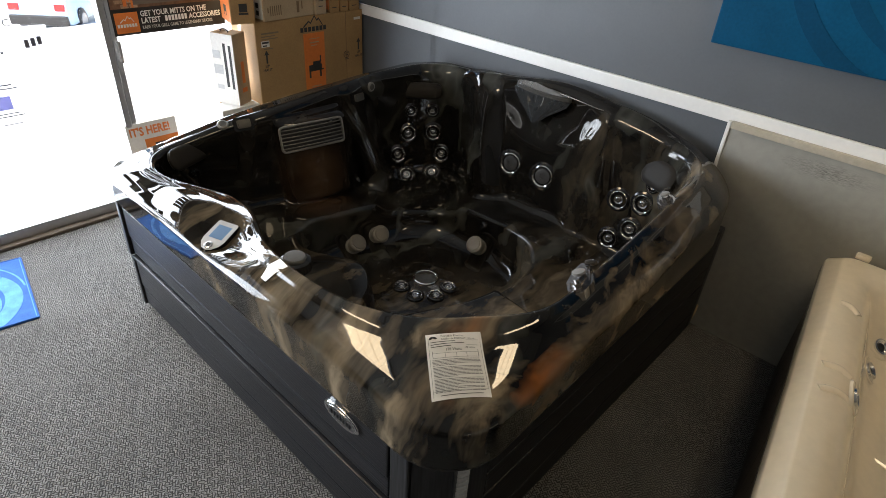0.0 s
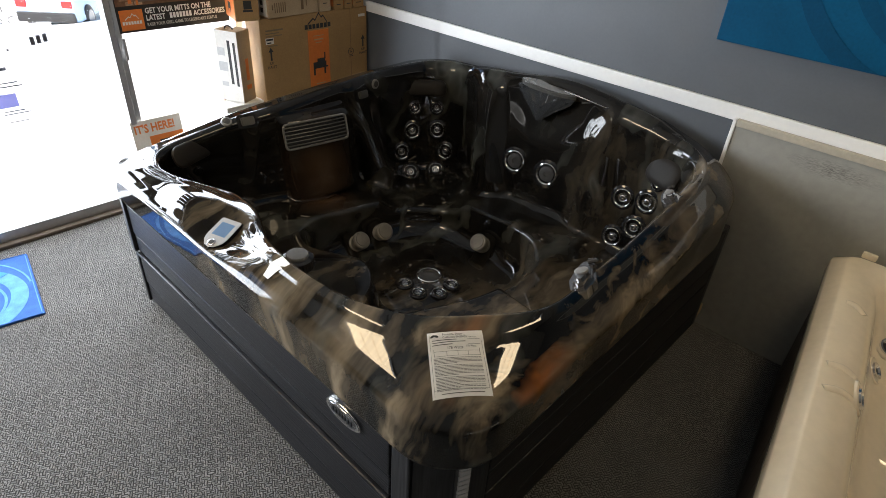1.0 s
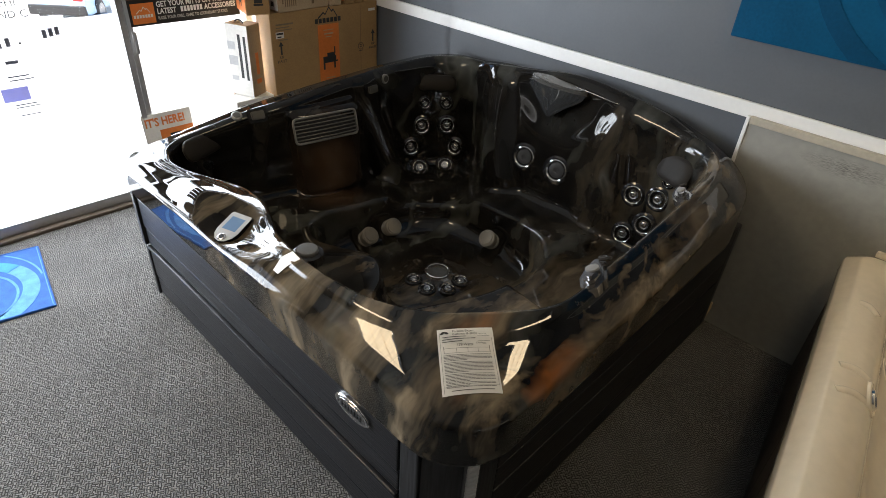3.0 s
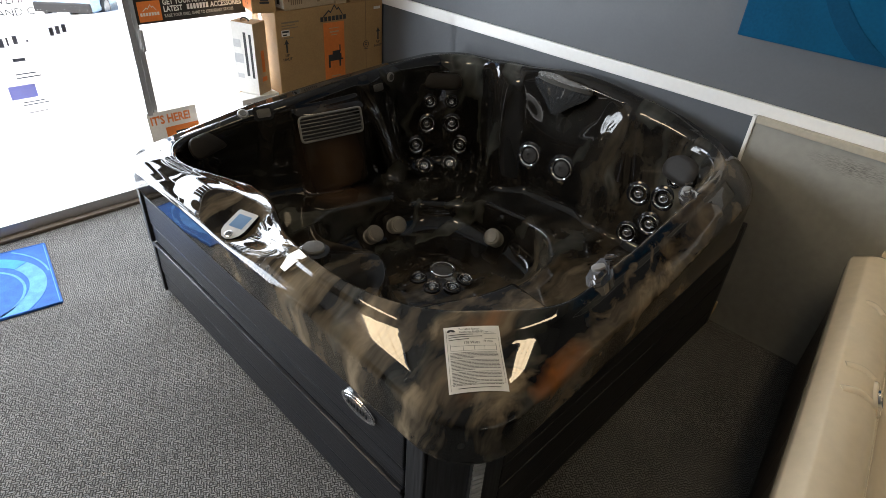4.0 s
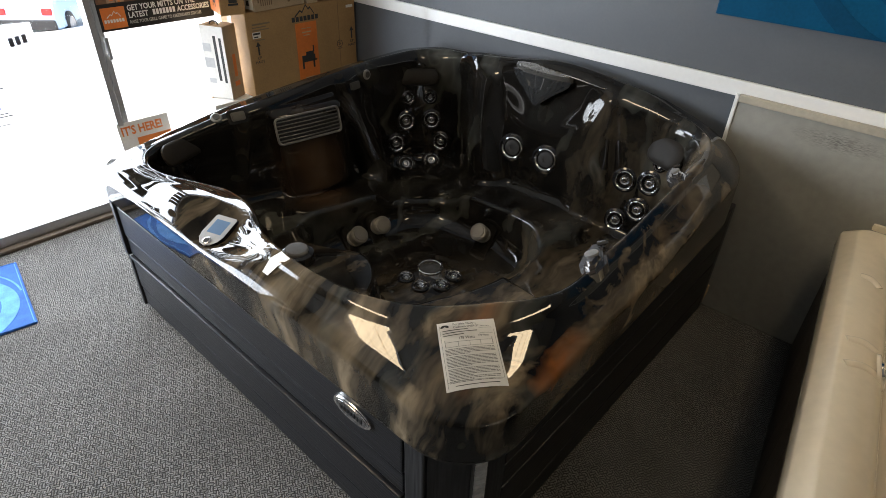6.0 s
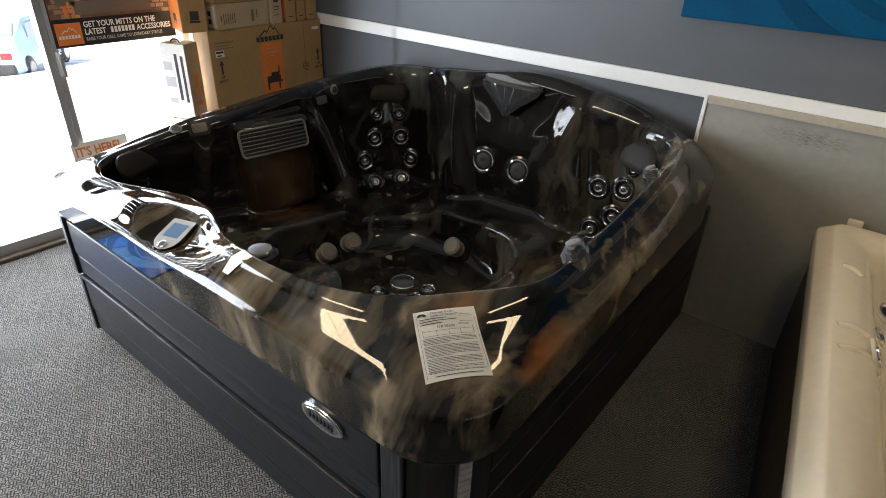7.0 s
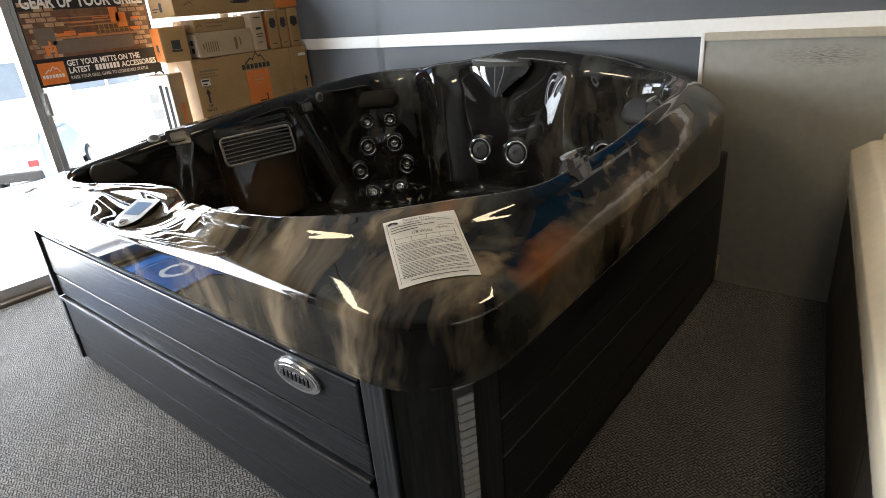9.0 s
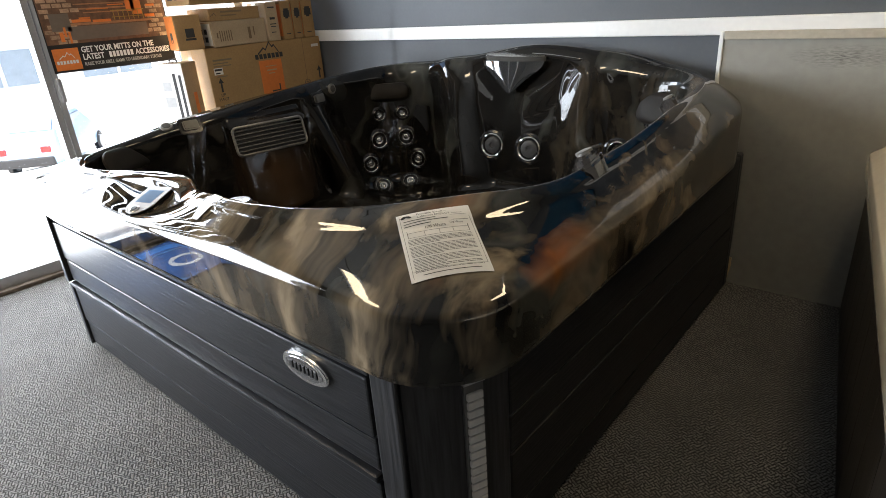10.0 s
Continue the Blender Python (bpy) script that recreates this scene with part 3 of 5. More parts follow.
def shell_fields():
    """Heights and radii by angle: crown of the lip, inner lip, inner edge and outer edge."""
    zc = periodic(((0, .80), (20, .84), (35, .85), (48, .90), (62, 1.01), (90, 1.075), (112, 1.0), (135, .94), (160, .94), (185, .92), (205, .885), (218, .83), (226, .785), (240, .79), (270, .80), (315, .81)), FINE, 4)
    zi = periodic(((0, .925), (20, .95), (40, .965), (52, 1.0), (70, 1.065), (90, 1.097), (110, 1.03), (135, .975), (160, .96), (180, .935), (205, .895), (222, .845), (240, .835), (255, .855), (275, .885), (295, .905), (315, .935), (340, .925)), FINE, 4)
    zs = periodic(((0, .38), (25, .37), (45, .34), (60, .36), (90, .365), (115, .34), (135, .29), (155, .34), (180, .36), (215, .42), (260, .42), (300, .42), (340, .38)), FINE, 5)
    return zc, zi, zs, inner_edge(FINE), rim(0.0, FINE)


def smin(a, b, k):
    h = np.clip(0.5 + 0.5 * (b - a) / k, 0, 1)
    return b + (a - b) * h - k * h * (1 - h)


def smax(a, b, k):
    return -smin(-a, -b, k)


def polygon_field(pts, x0, y0, step, nx, ny, blur):
    """Signed distance to a closed outline on a grid, softened."""
    gx, gy = np.meshgrid(x0 + step * np.arange(nx), y0 + step * np.arange(ny), indexing="ij")
    d, inside = np.full(gx.shape, 9.0), np.zeros(gx.shape, bool)
    for (ax, ay), (bx, by) in zip(pts, pts[1:] + pts[:1]):
        t = np.clip(((gx - ax) * (bx - ax) + (gy - ay) * (by - ay)) / ((bx - ax) ** 2 + (by - ay) ** 2), 0, 1)
        d = np.minimum(d, np.hypot(gx - ax - t * (bx - ax), gy - ay - t * (by - ay)))
        if ay != by:
            inside ^= ((ay > gy) != (by > gy)) & (gx < (bx - ax) * (gy - ay) / (by - ay) + ax)
    d = np.where(inside, -d, d)
    n = int(3 * blur / step)
    w = np.exp(-0.5 * (np.arange(-n, n + 1) * step / blur) ** 2)
    w /= w.sum()
    for axis in (0, 1):
        p = np.pad(d, [(n, n) if a == axis else (0, 0) for a in (0, 1)], mode="edge")
        d = sum(wk * np.take(p, np.arange(k, k + d.shape[axis]), axis) for k, wk in enumerate(w))
    return d


class TubForm:
    """The moulded shell as one smooth solid: lip, seats, footwell, filter column."""

    def __init__(self):
        self.zc, self.zi, self.zs, self.ri, self.ro = shell_fields()
        well = [(.40, .80), (.40, 1.13), (.47, 1.44), (.62, 1.60), (.80, 1.63), (1.10, 1.65), (1.30, 1.60), (1.44, 1.46), (1.47, 1.30), (1.45, 1.02), (1.38, .78), (1.32, .58), (1.22, .48), (1.15, .54), (1.10, .64), (1.00, .72), (.88, .75), (.76, .69), (.60, .62), (.46, .66)]
        self.steps = np.linspace(-0.2, 1.8, 1001)
        rough = np.interp(self.steps, (-.2, 0, .28, .58, .655, .70, .76, .95, 1.8), (-.25, 0, .37, .655, .725, .83, .885, 1.0, 1.0))
        w = np.exp(-0.5 * (np.arange(-40, 41) / 12.0) ** 2)
        self.rise = np.convolve(np.pad(rough, 40, mode="edge"), w / w.sum(), mode="valid")
        self.step, self.x0, self.y0 = 0.01, -0.15, -0.15
        self.well = polygon_field(well, self.x0, self.y0, self.step, 250, 240, 0.04)

    def sample(self, g, x, y):
        u, v = np.clip((x - self.x0) / self.step, 0, g.shape[0] - 1.001), np.clip((y - self.y0) / self.step, 0, g.shape[1] - 1.001)
        i, j = u.astype(int), v.astype(int)
        fu, fv = u - i, v - j
        return (g[i, j] * (1 - fu) + g[i + 1, j] * fu) * (1 - fv) + (g[i, j + 1] * (1 - fu) + g[i + 1, j + 1] * fu) * fv

    def plan(self, x, y):
        """All that depends on the plan position alone."""
        dx, dy = x - TUB_C[0], y - TUB_C[1]
        an, rad = np.degrees(np.arctan2(dy, dx)) % 360, np.hypot(dx, dy)
        at = lambda a: np.interp(an, np.r_[FINE, 360.0], np.r_[a, a[0]])
        zc, zi, zs, ri, ro = at(self.zc), at(self.zi), at(self.zs), at(self.ri), at(self.ro)
        t = np.clip((ro - rad) / (ro - ri), 0, 1.6)
        rise = np.interp(t, self.steps, self.rise)
        top = zc + (zi - zc) * rise + .003
        # the hollow that holds the control, with its raised rim
        top = top - 0.018 * np.exp(-(((x - 0.78) / 0.31) ** 2 + ((y - 0.095) / 0.105) ** 2) ** 2) * (1 + 9.0 * (x - 0.88) - 3.0 * (y - 0.095))
        floor = 0.128 + 0.022 * np.exp(-(((x - 0.985) ** 2 + (y - 1.09) ** 2) / 0.19 ** 2) ** 3)
        top = top + np.interp(an, (0, 25, 45, 60, 120, 140, 165, 210, 360), (0, .016, .032, .046, .046, .036, .014, 0, 0))
        lean = np.interp(an, (0, 30, 60, 90, 120, 150, 200, 225, 260, 360), (.16, .10, .08, .06, .08, .03, .03, .10, .16, .16))
        flare = np.interp(an, (0, 50, 65, 120, 140, 360), (.02, .02, .075, .075, .02, .02))
        soft = np.interp(an, (0, 20, 45, 65, 110, 150, 200, 225, 360), (.022, .04, .11, .16, .14, .06, .05, .025, .022))
        return dict(soft=soft, lean=lean, flare=flare, x=x, y=y, rad=rad, zi=zi, zs=zs, ri=ri, ro=ro, top=top, floor=floor, well=self.sample(self.well, x, y))

    def bucket(self, p, z, out, lat, depth, lean, half, seat, flare=0.12, k=0.09):
        """A hollow seat: back plane that leans outwards, two flared sides and a dished seat."""
        ox, oy = out
        d = p["x"] * ox + p["y"] * oy
        s = p["x"] * -oy + p["y"] * ox - lat
        back = d - (depth + lean * (z - seat) - 0.35 * s * s)
        side = np.sqrt(s * s + 0.0009) - (half + flare * (z - seat))
        low = seat + 0.35 * s * s - z
        centre = TUB_C[0] * ox + TUB_C[1] * oy + 0.12
        reach = smax(centre - d, p["rad"] - (p["ri"] - 0.008 - 0.03 * (p["zi"] - z)), 0.03)
        return smax(smax(smax(back, side, k), low, k), reach, 0.03)

    def capsule(self, p, z, a, b, r):
        d = [q - o for o, q in zip(a, b)]
        v = [p["x"] - a[0], p["y"] - a[1], z - a[2]]
        t = np.clip(sum(i * j for i, j in zip(v, d)) / sum(i * i for i in d), 0, 1)
        return np.sqrt(sum((i - t * j) ** 2 for i, j in zip(v, d))) - r

    def value(self, p, z):
        body = smax((z - p["top"]) * 0.9, (p["rad"] - p["ro"]) * 0.92 + 0.002, 0.016)
        # main hollow with leaning walls above the benches
        drop = p["zi"] - z
        hollow = smax(p["rad"] - (p["ri"] - 0.006 - p["lean"] * drop - p["flare"] * np.sqrt(np.maximum(drop, 0))), p["zs"] - z, 0.07)
        well = smax(p["well"] + 0.16 * (0.38 - z), p["floor"] - z, 0.10)
        void = smin(hollow, well, 0.028)
        q = 0.70711
        for out, lat, depth, lean, half, seat, flare, k in (((-q, q), -1.445, 1.085, 0.235, 0.235, 0.265, 0.13, 0.10), ((-q, -q), -0.10, -0.36, 0.30, 0.25, 0.40, 0.16, 0.12),
                                                            ((0.0, 1.0), -1.02, 1.84, 0.30, 0.24, 0.36, 0.22, 0.08), ((0.12, 0.99), -1.47, 2.09, 0.16, 0.19, 0.31, 0.14, 0.08)):
            void = smin(void, self.bucket(p, z, out, lat, depth, lean, half, seat, flare, k), 0.035)
        # padded bolsters between the seats
        for a, b, r in (((0.00, 1.36, 0.90), (0.19, 1.47, 0.36), 0.085), ((0.52, 2.16, 1.00), (0.72, 1.97, 0.38), 0.165), ((1.36, 2.18, 1.00), (1.42, 2.03, 0.40), 0.15)):
            void = smax(void, -self.capsule(p, z, a, b, r), 0.06)
        f = smax(body, -void, p["soft"])
        # filter column standing out from the window-side wall
        face = p["x"] - (0.176 + 0.12 * (0.72 - z) - 0.45 * (p["y"] - 1.035) ** 2 + 0.14 * (p["y"] - 1.035))
        wide = np.abs(p["y"] - 1.035) - (0.208 + 0.05 * (z - 0.7))
        column = smax(smax(smax(face, wide, 0.035), z - (0.885 - 0.25 * (p["x"] - 0.02)), 0.035), 0.37 - z, 0.04)
        return smin(f, smax(column, p["rad"] - p["ro"] + 0.03, 0.03), 0.022)

    def normal(self, v):
        e = 0.003
        g = np.zeros_like(v)
        for a in range(3):
            d = np.zeros(3)
            d[a] = e
            hi, lo = v + d, v - d
            g[:, a] = (self.value(self.plan(hi[:, 0], hi[:, 1]), hi[:, 2]) - self.value(self.plan(lo[:, 0], lo[:, 1]), lo[:, 2])) / (2 * e)
        return g


def contour(form, lo, hi, step):
    """Quads on the zero surface of a form, one vertex in each cell that it crosses."""
    n = [int((b - a) / step) + 1 for a, b in zip(lo, hi)]
    ax = [a + step * np.arange(k) for a, k in zip(lo, n)]
    gx, gy = np.meshgrid(ax[0], ax[1], indexing="ij")
    p = {k: v[:, :, None] for k, v in form.plan(gx, gy).items()}
    F = form.value(p, ax[2][None, None, :]).astype(np.float32)
    neg = F < 0
    c = [k - 1 for k in n]
    corner = lambda A, i, j, k: A[i:i + c[0], j:j + c[1], k:k + c[2]]
    count = sum(corner(neg, i, j, k).astype(np.int8) for i in (0, 1) for j in (0, 1) for k in (0, 1))
    cells = np.argwhere((count > 0) & (count < 8))
    ident = np.full(c, -1, np.int32)
    ident[tuple(cells.T)] = np.arange(len(cells))
    acc, num = np.zeros((len(cells), 3)), np.zeros(len(cells))
    for axis in range(3):
        others = [a for a in range(3) if a != axis]
        for u in (0, 1):
            for w in (0, 1):
                a = cells.copy()
                a[:, others[0]] += u
                a[:, others[1]] += w
                b = a.copy()
                b[:, axis] += 1
                fa, fb = F[tuple(a.T)], F[tuple(b.T)]
                cross = (fa < 0) != (fb < 0)
                t = fa[cross] / (fa[cross] - fb[cross])
                q = a[cross].astype(float)
                q[:, axis] += t
                acc[cross] += q
                num[cross] += 1
    V = np.array(lo) + step * acc / num[:, None]
    for _ in range(3):
        g = form.normal(V)
        f = form.value(form.plan(V[:, 0], V[:, 1]), V[:, 2])
        move = -(f / np.maximum((g ** 2).sum(1), 0.05))[:, None] * g
        V += np.clip(move, -0.4 * step, 0.4 * step)
    quads = []
    for axis in range(3):
        o1, o2 = [a for a in range(3) if a != axis]
        sl = [slice(None)] * 3
        s2 = list(sl)
        sl[axis], s2[axis] = slice(0, -1), slice(1, None)
        cross = neg[tuple(sl)] != neg[tuple(s2)]
        e = np.argwhere(cross)
        e = e[(e[:, o1] > 0) & (e[:, o2] > 0) & (e[:, o1] < c[o1]) & (e[:, o2] < c[o2])]
        ids = []
        for u, w in ((1, 1), (0, 1), (0, 0), (1, 0)):
            k = e.copy()
            k[:, o1] -= u
            k[:, o2] -= w
            ids.append(ident[tuple(k.T)])
        Q = np.stack(ids, 1)
        flip = neg[tuple(e.T)] ^ (axis == 1)
        Q[~flip] = Q[~flip][:, ::-1]
        quads.append(Q)
    return V, np.concatenate(quads)


def shell_mesh():
    form = TubForm()
    V, Q = contour(form, (-0.10, -0.08, 0.085), (2.26, 2.16, 1.16), 0.0105)
    # the moulding ends at the foot of the lip
    p = form.plan(V[:, 0], V[:, 1])
    keep = ~((V[:, 2] < 0.660) & (p["rad"] > p["ro"] - 0.03))
    Q = Q[keep[Q].all(1)]
    used = np.unique(Q)
    back = np.full(len(V), -1)
    back[used] = np.arange(len(used))
    V, Q = V[used], back[Q]
    N = form.normal(V)
    N /= np.linalg.norm(N, axis=1)[:, None]
    me = bpy.data.meshes.new("shell")
    me.from_pydata(V.tolist(), [], Q.tolist())
    me.polygons.foreach_set("use_smooth", [True] * len(me.polygons))
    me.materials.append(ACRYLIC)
    me.update()
    me.normals_split_custom_set_from_vertices(N.tolist())
    return me, BVHTree.FromPolygons(V.tolist(), Q.tolist())


def lip_foot():
    """The lip's rolled lower edge."""
    bm = bmesh.new()
    rows = []
    for inset, z in ((0.001, 0.668), (0.003, 0.658), (0.012, 0.654), (0.05, 0.658)):
        r = rim(inset)
        rows.append([bm.verts.new((TUB_C[0] + r[j] * COS[j], TUB_C[1] + r[j] * SIN[j], z)) for j in range(NCOL)])
    for a, b in zip(rows, rows[1:]):
        for j in range(NCOL):
            k = (j + 1) % NCOL
            bm.faces.new((a[j], b[j], b[k], a[k]))
    return bm


tub = thing("hot_tub", (1.08, 1.04, 0), "square black marbled acrylic hot tub with charcoal skirt", "hot tub")
shell_me, SHELL = shell_mesh()
shell = new("shell", shell_me)
shell.parent = tub
shell.matrix_parent_inverse = tub.matrix_basis.inverted()
tagged(shell, "glossy black acrylic shell with bronze swirls")
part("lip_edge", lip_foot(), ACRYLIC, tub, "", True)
CAMERA_STAND = Vector((2.74, -0.74, 1.9))


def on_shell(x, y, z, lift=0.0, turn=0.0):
    """The frame where the camera's sight line through the place meets the shell, tipped by turn."""
    d = (Vector((x, y, z)) - CAMERA_STAND).normalized()
    p, nrm, _, _ = SHELL.ray_cast(CAMERA_STAND, d)
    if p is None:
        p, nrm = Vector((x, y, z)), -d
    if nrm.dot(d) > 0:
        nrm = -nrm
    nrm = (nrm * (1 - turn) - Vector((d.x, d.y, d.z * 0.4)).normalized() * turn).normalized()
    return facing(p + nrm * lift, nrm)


def skirt():
    x0, x1, y0, y1 = 0.0, 2.13, 0.0, 2.06
    # inner carcass
    part("cabinet_base", box(x0 + 0.05, x1 - 0.20, y0 + 0.07, y1 - 0.04, 0.0, 0.06), BLACK, tub)
    # front panel: two grooved leaves under a moulding
    lp = part("front_panel", box(0.02, 1.925, y0 + 0.014, y0 + 0.05, 0.025, 0.656), SKIRT, tub, "charcoal grooved composite panel")
    for z0_, z1_, d in ((0.445, 0.611, 0.0), (0.344, 0.438, 0.004), (0.316, 0.336, -0.010), (0.146, 0.308, 0.0), (0.028, 0.139, 0.004)):
        part("plank", box(0.022, 1.92, y0 + d, y0 + 0.016, z0_, z1_, 0.006), SKIRT, lp)
    for k in range(3):
        part("moulding", box(0.02, 1.925, y0 - 0.012 + 0.006 * k, y0 + 0.016, 0.618 + 0.012 * (2 - k), 0.628 + 0.012 * (2 - k), 0.003), SKIRT, lp)
    # dark edge profile at the window end, with its joint
    part("corner_edge", box(-0.016, 0.018, -0.012, 0.06, 0.335, 0.656, 0.004), BLACK, tub)
    part("corner_edge", box(-0.010, 0.020, -0.006, 0.06, 0.02, 0.327, 0.004), BLACK, tub)
    # side panel along the aisle
    sp = part("side_panel", box(x1 - 0.05, x1 - 0.014, 0.24, y1 - 0.06, 0.025, 0.656), SKIRT_Y, tub, "charcoal grooved composite panel")
    for z0_, z1_, d in ((0.445, 0.648, 0.003), (0.330, 0.441, 0.004), (0.142, 0.326, 0.003), (0.028, 0.138, 0.004)):
        part("plank", box(x1 - 0.016, x1 - d, 0.242, y1 - 0.062, z0_, z1_, 0.006), SKIRT_Y, sp)
    part("rear_corner_post", box(x1 - 0.06, x1 - 0.004, y1 - 0.06, y1, 0.02, 0.656, 0.012), SKIRT_Z, tub)
    part("side_panel", box(x0, x0 + 0.014, 0.062, y1 - 0.02, 0.02, 0.656), SKIRT_Y, tub)
    part("back_panel", box(x0 + 0.016, x1 - 0.062, y1 - 0.013, y1, 0.02, 0.656), SKIRT, tub)
    # rounded front corner post
    part("corner_post", box(1.927, 2.005, y0 + 0.002, y0 + 0.06, 0.02, 0.656, 0.006), SKIRT_Z, tub)
    bm = bmesh.new()
    prof = [(2.012, 0.012)] + [(x1 - 0.004 - 0.20 + 0.20 * math.cos(radians(a)), 0.004 + 0.20 + 0.20 * math.sin(radians(a))) for a in range(-62, 1, 6)] + [(x1 - 0.004, 0.238)]
    prof += [(x1 - 0.05, 0.238), (2.012, 0.07)]
    slab(prof, 0.02, 0.656, bm=bm)
    part("corner_panel", bm, SKIRT_Z, tub, "rounded charcoal corner panel", True)
    # ribbed light strip on the corner
    a = radians(-23)
    px_, py_ = x1 - 0.204 + 0.20 * math.cos(a), 0.204 + 0.20 * math.sin(a)
    m = facing((px_, py_, 0), (math.cos(a), math.sin(a), 0))
    strip = part("light_strip", box(-0.024, 0.024, 0.06, 0.622, -0.004, 0.010, 0.004, m=m), plain("dark_grey_strip_base", (0.10, 0.098, 0.095), 0.4), tub, "grey ribbed corner light strip")
    part("cap", slab([(-0.026, 0), (-0.026, 0.016), (0.026, 0.016), (0.026, 0)], -0.004, 0.016, m @ Matrix.Translation((0, 0.610, 0)), 0.003), SILVER, strip)
    for k in range(23):
        z_ = 0.084 + k * 0.0225
        part("rib", box(-0.0195, 0.0195, z_ - 0.0092, z_ + 0.0092, 0.0, 0.0165, 0.003, m=m), LABEL_GREY, strip)
    # oval badge
    mb = facing((1.705, -0.001, 0.556), (0, -1, 0)) @ pose(0, 0, 0, 0, 0, 0)
    badge = part("badge", slab(ellipse(0.088, 0.040), 0, 0.010, mb, 0.004), CHROME, tub, "oval chrome maker's badge", True)
    part("badge_field", slab(ellipse(0.071, 0.027), 0.0101, 0.0112, mb), STEEL, badge)
    bm = bmesh.new()
    for k in range(7):
        box(-0.052 + k * 0.0155, -0.041 + k * 0.0155, -0.011, 0.011, 0.0111, 0.0135, 0.001, 1, bm, mb)
    part("emblem", bm, BLACK, badge)


skirt()


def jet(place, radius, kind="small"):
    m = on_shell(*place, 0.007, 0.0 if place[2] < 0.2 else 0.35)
    r = radius * (1.25 if kind == "small" else 1.1)
    j = part("jet", lathe([(r * 1.28, -0.012), (r * 1.26, 0.002), (r * 1.08, 0.006), (r, 0.004)], 28, m), BLACK_GLOSS, tub, "", True)
    part("ring", lathe([(r, 0.003), (r * 0.98, 0.010), (r * 0.91, 0.0135), (r * 0.83, 0.010), (r * 0.78, 0.001)], 28, m), CHROME, j, "polished steel ring", True)
    part("cup", lathe([(r * 0.80, 0.004), (r * 0.70, -0.004), (r * 0.45, -0.006)], 24, m), BLACK_GLOSS, j, "", True)
    if kind == "large":
        part("nozzle", lathe([(r * 0.74, -0.002), (r * 0.66, 0.006), (r * 0.42, 0.010), (r * 0.22, 0.009), (r * 0.2, 0.002), (0, 0.002)], 24, m), DARK_GREY, j, "", True)
    else:
        part("nozzle", lathe([(r * 0.56, -0.006), (r * 0.52, 0.004), (r * 0.44, 0.009), (r * 0.30, 0.007), (r * 0.22, 0.010), (r * 0.12, 0.010), (r * 0.10, 0.0), (0, 0.0)], 20, m), BLACK_GLOSS if kind == "dark" else STEEL, j, "", True)
    return j


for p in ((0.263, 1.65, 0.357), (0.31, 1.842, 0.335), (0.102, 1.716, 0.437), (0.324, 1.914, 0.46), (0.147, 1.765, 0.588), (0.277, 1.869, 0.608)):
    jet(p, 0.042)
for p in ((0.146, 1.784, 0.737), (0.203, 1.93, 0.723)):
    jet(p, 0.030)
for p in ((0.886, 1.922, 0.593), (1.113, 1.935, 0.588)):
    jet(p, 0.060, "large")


KNOB = plain("warm_grey_jet_cap", (0.15, 0.138, 0.115), 0.35, grain=0.06)


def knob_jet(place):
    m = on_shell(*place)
    k = part("footwell_jet", lathe([(0.052, -0.01), (0.052, 0.012), (0.046, 0.016), (0.046, 0.05), (0.052, 0.054), (0.053, 0.066), (0.047, 0.074), (0.03, 0.076), (0, 0.0765)], 28, m), KNOB, tub, "grey plastic footwell jet cap", True)
    part("cap", lathe([(0.040, 0.0755), (0.038, 0.080), (0, 0.081)], 24, m), KNOB, k, "", True)


for p in ((0.545, 0.976, 0.22), (0.534, 1.161, 0.216), (1.014, 1.529, 0.212)):
    knob_jet(p)


# ---- fittings of the tub ----
def polished(name, bm, material, label="", parent=None):
    return part(name, bm, material, parent or tub, label, True)


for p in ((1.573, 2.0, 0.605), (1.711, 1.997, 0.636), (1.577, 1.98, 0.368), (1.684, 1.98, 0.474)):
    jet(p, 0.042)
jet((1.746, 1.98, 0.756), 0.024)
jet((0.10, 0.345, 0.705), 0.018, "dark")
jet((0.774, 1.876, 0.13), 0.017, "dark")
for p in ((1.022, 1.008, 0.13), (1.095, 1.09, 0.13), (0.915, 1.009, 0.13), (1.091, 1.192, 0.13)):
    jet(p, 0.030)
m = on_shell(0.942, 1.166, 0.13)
drain = polished("foot_drain", lathe([(0.070, -0.004), (0.069, 0.006), (0.064, 0.009), (0.060, 0.007)], 32, m), CHROME, "chrome ringed footwell drain")
polished("cover", lathe([(0.061, 0.006), (0.056, 0.012), (0.030, 0.017), (0.012, 0.018), (0, 0.018)], 28, m), plain("smoked_drain_cover", (0.05, 0.048, 0.045), 0.14, coat=0.6), "", drain)


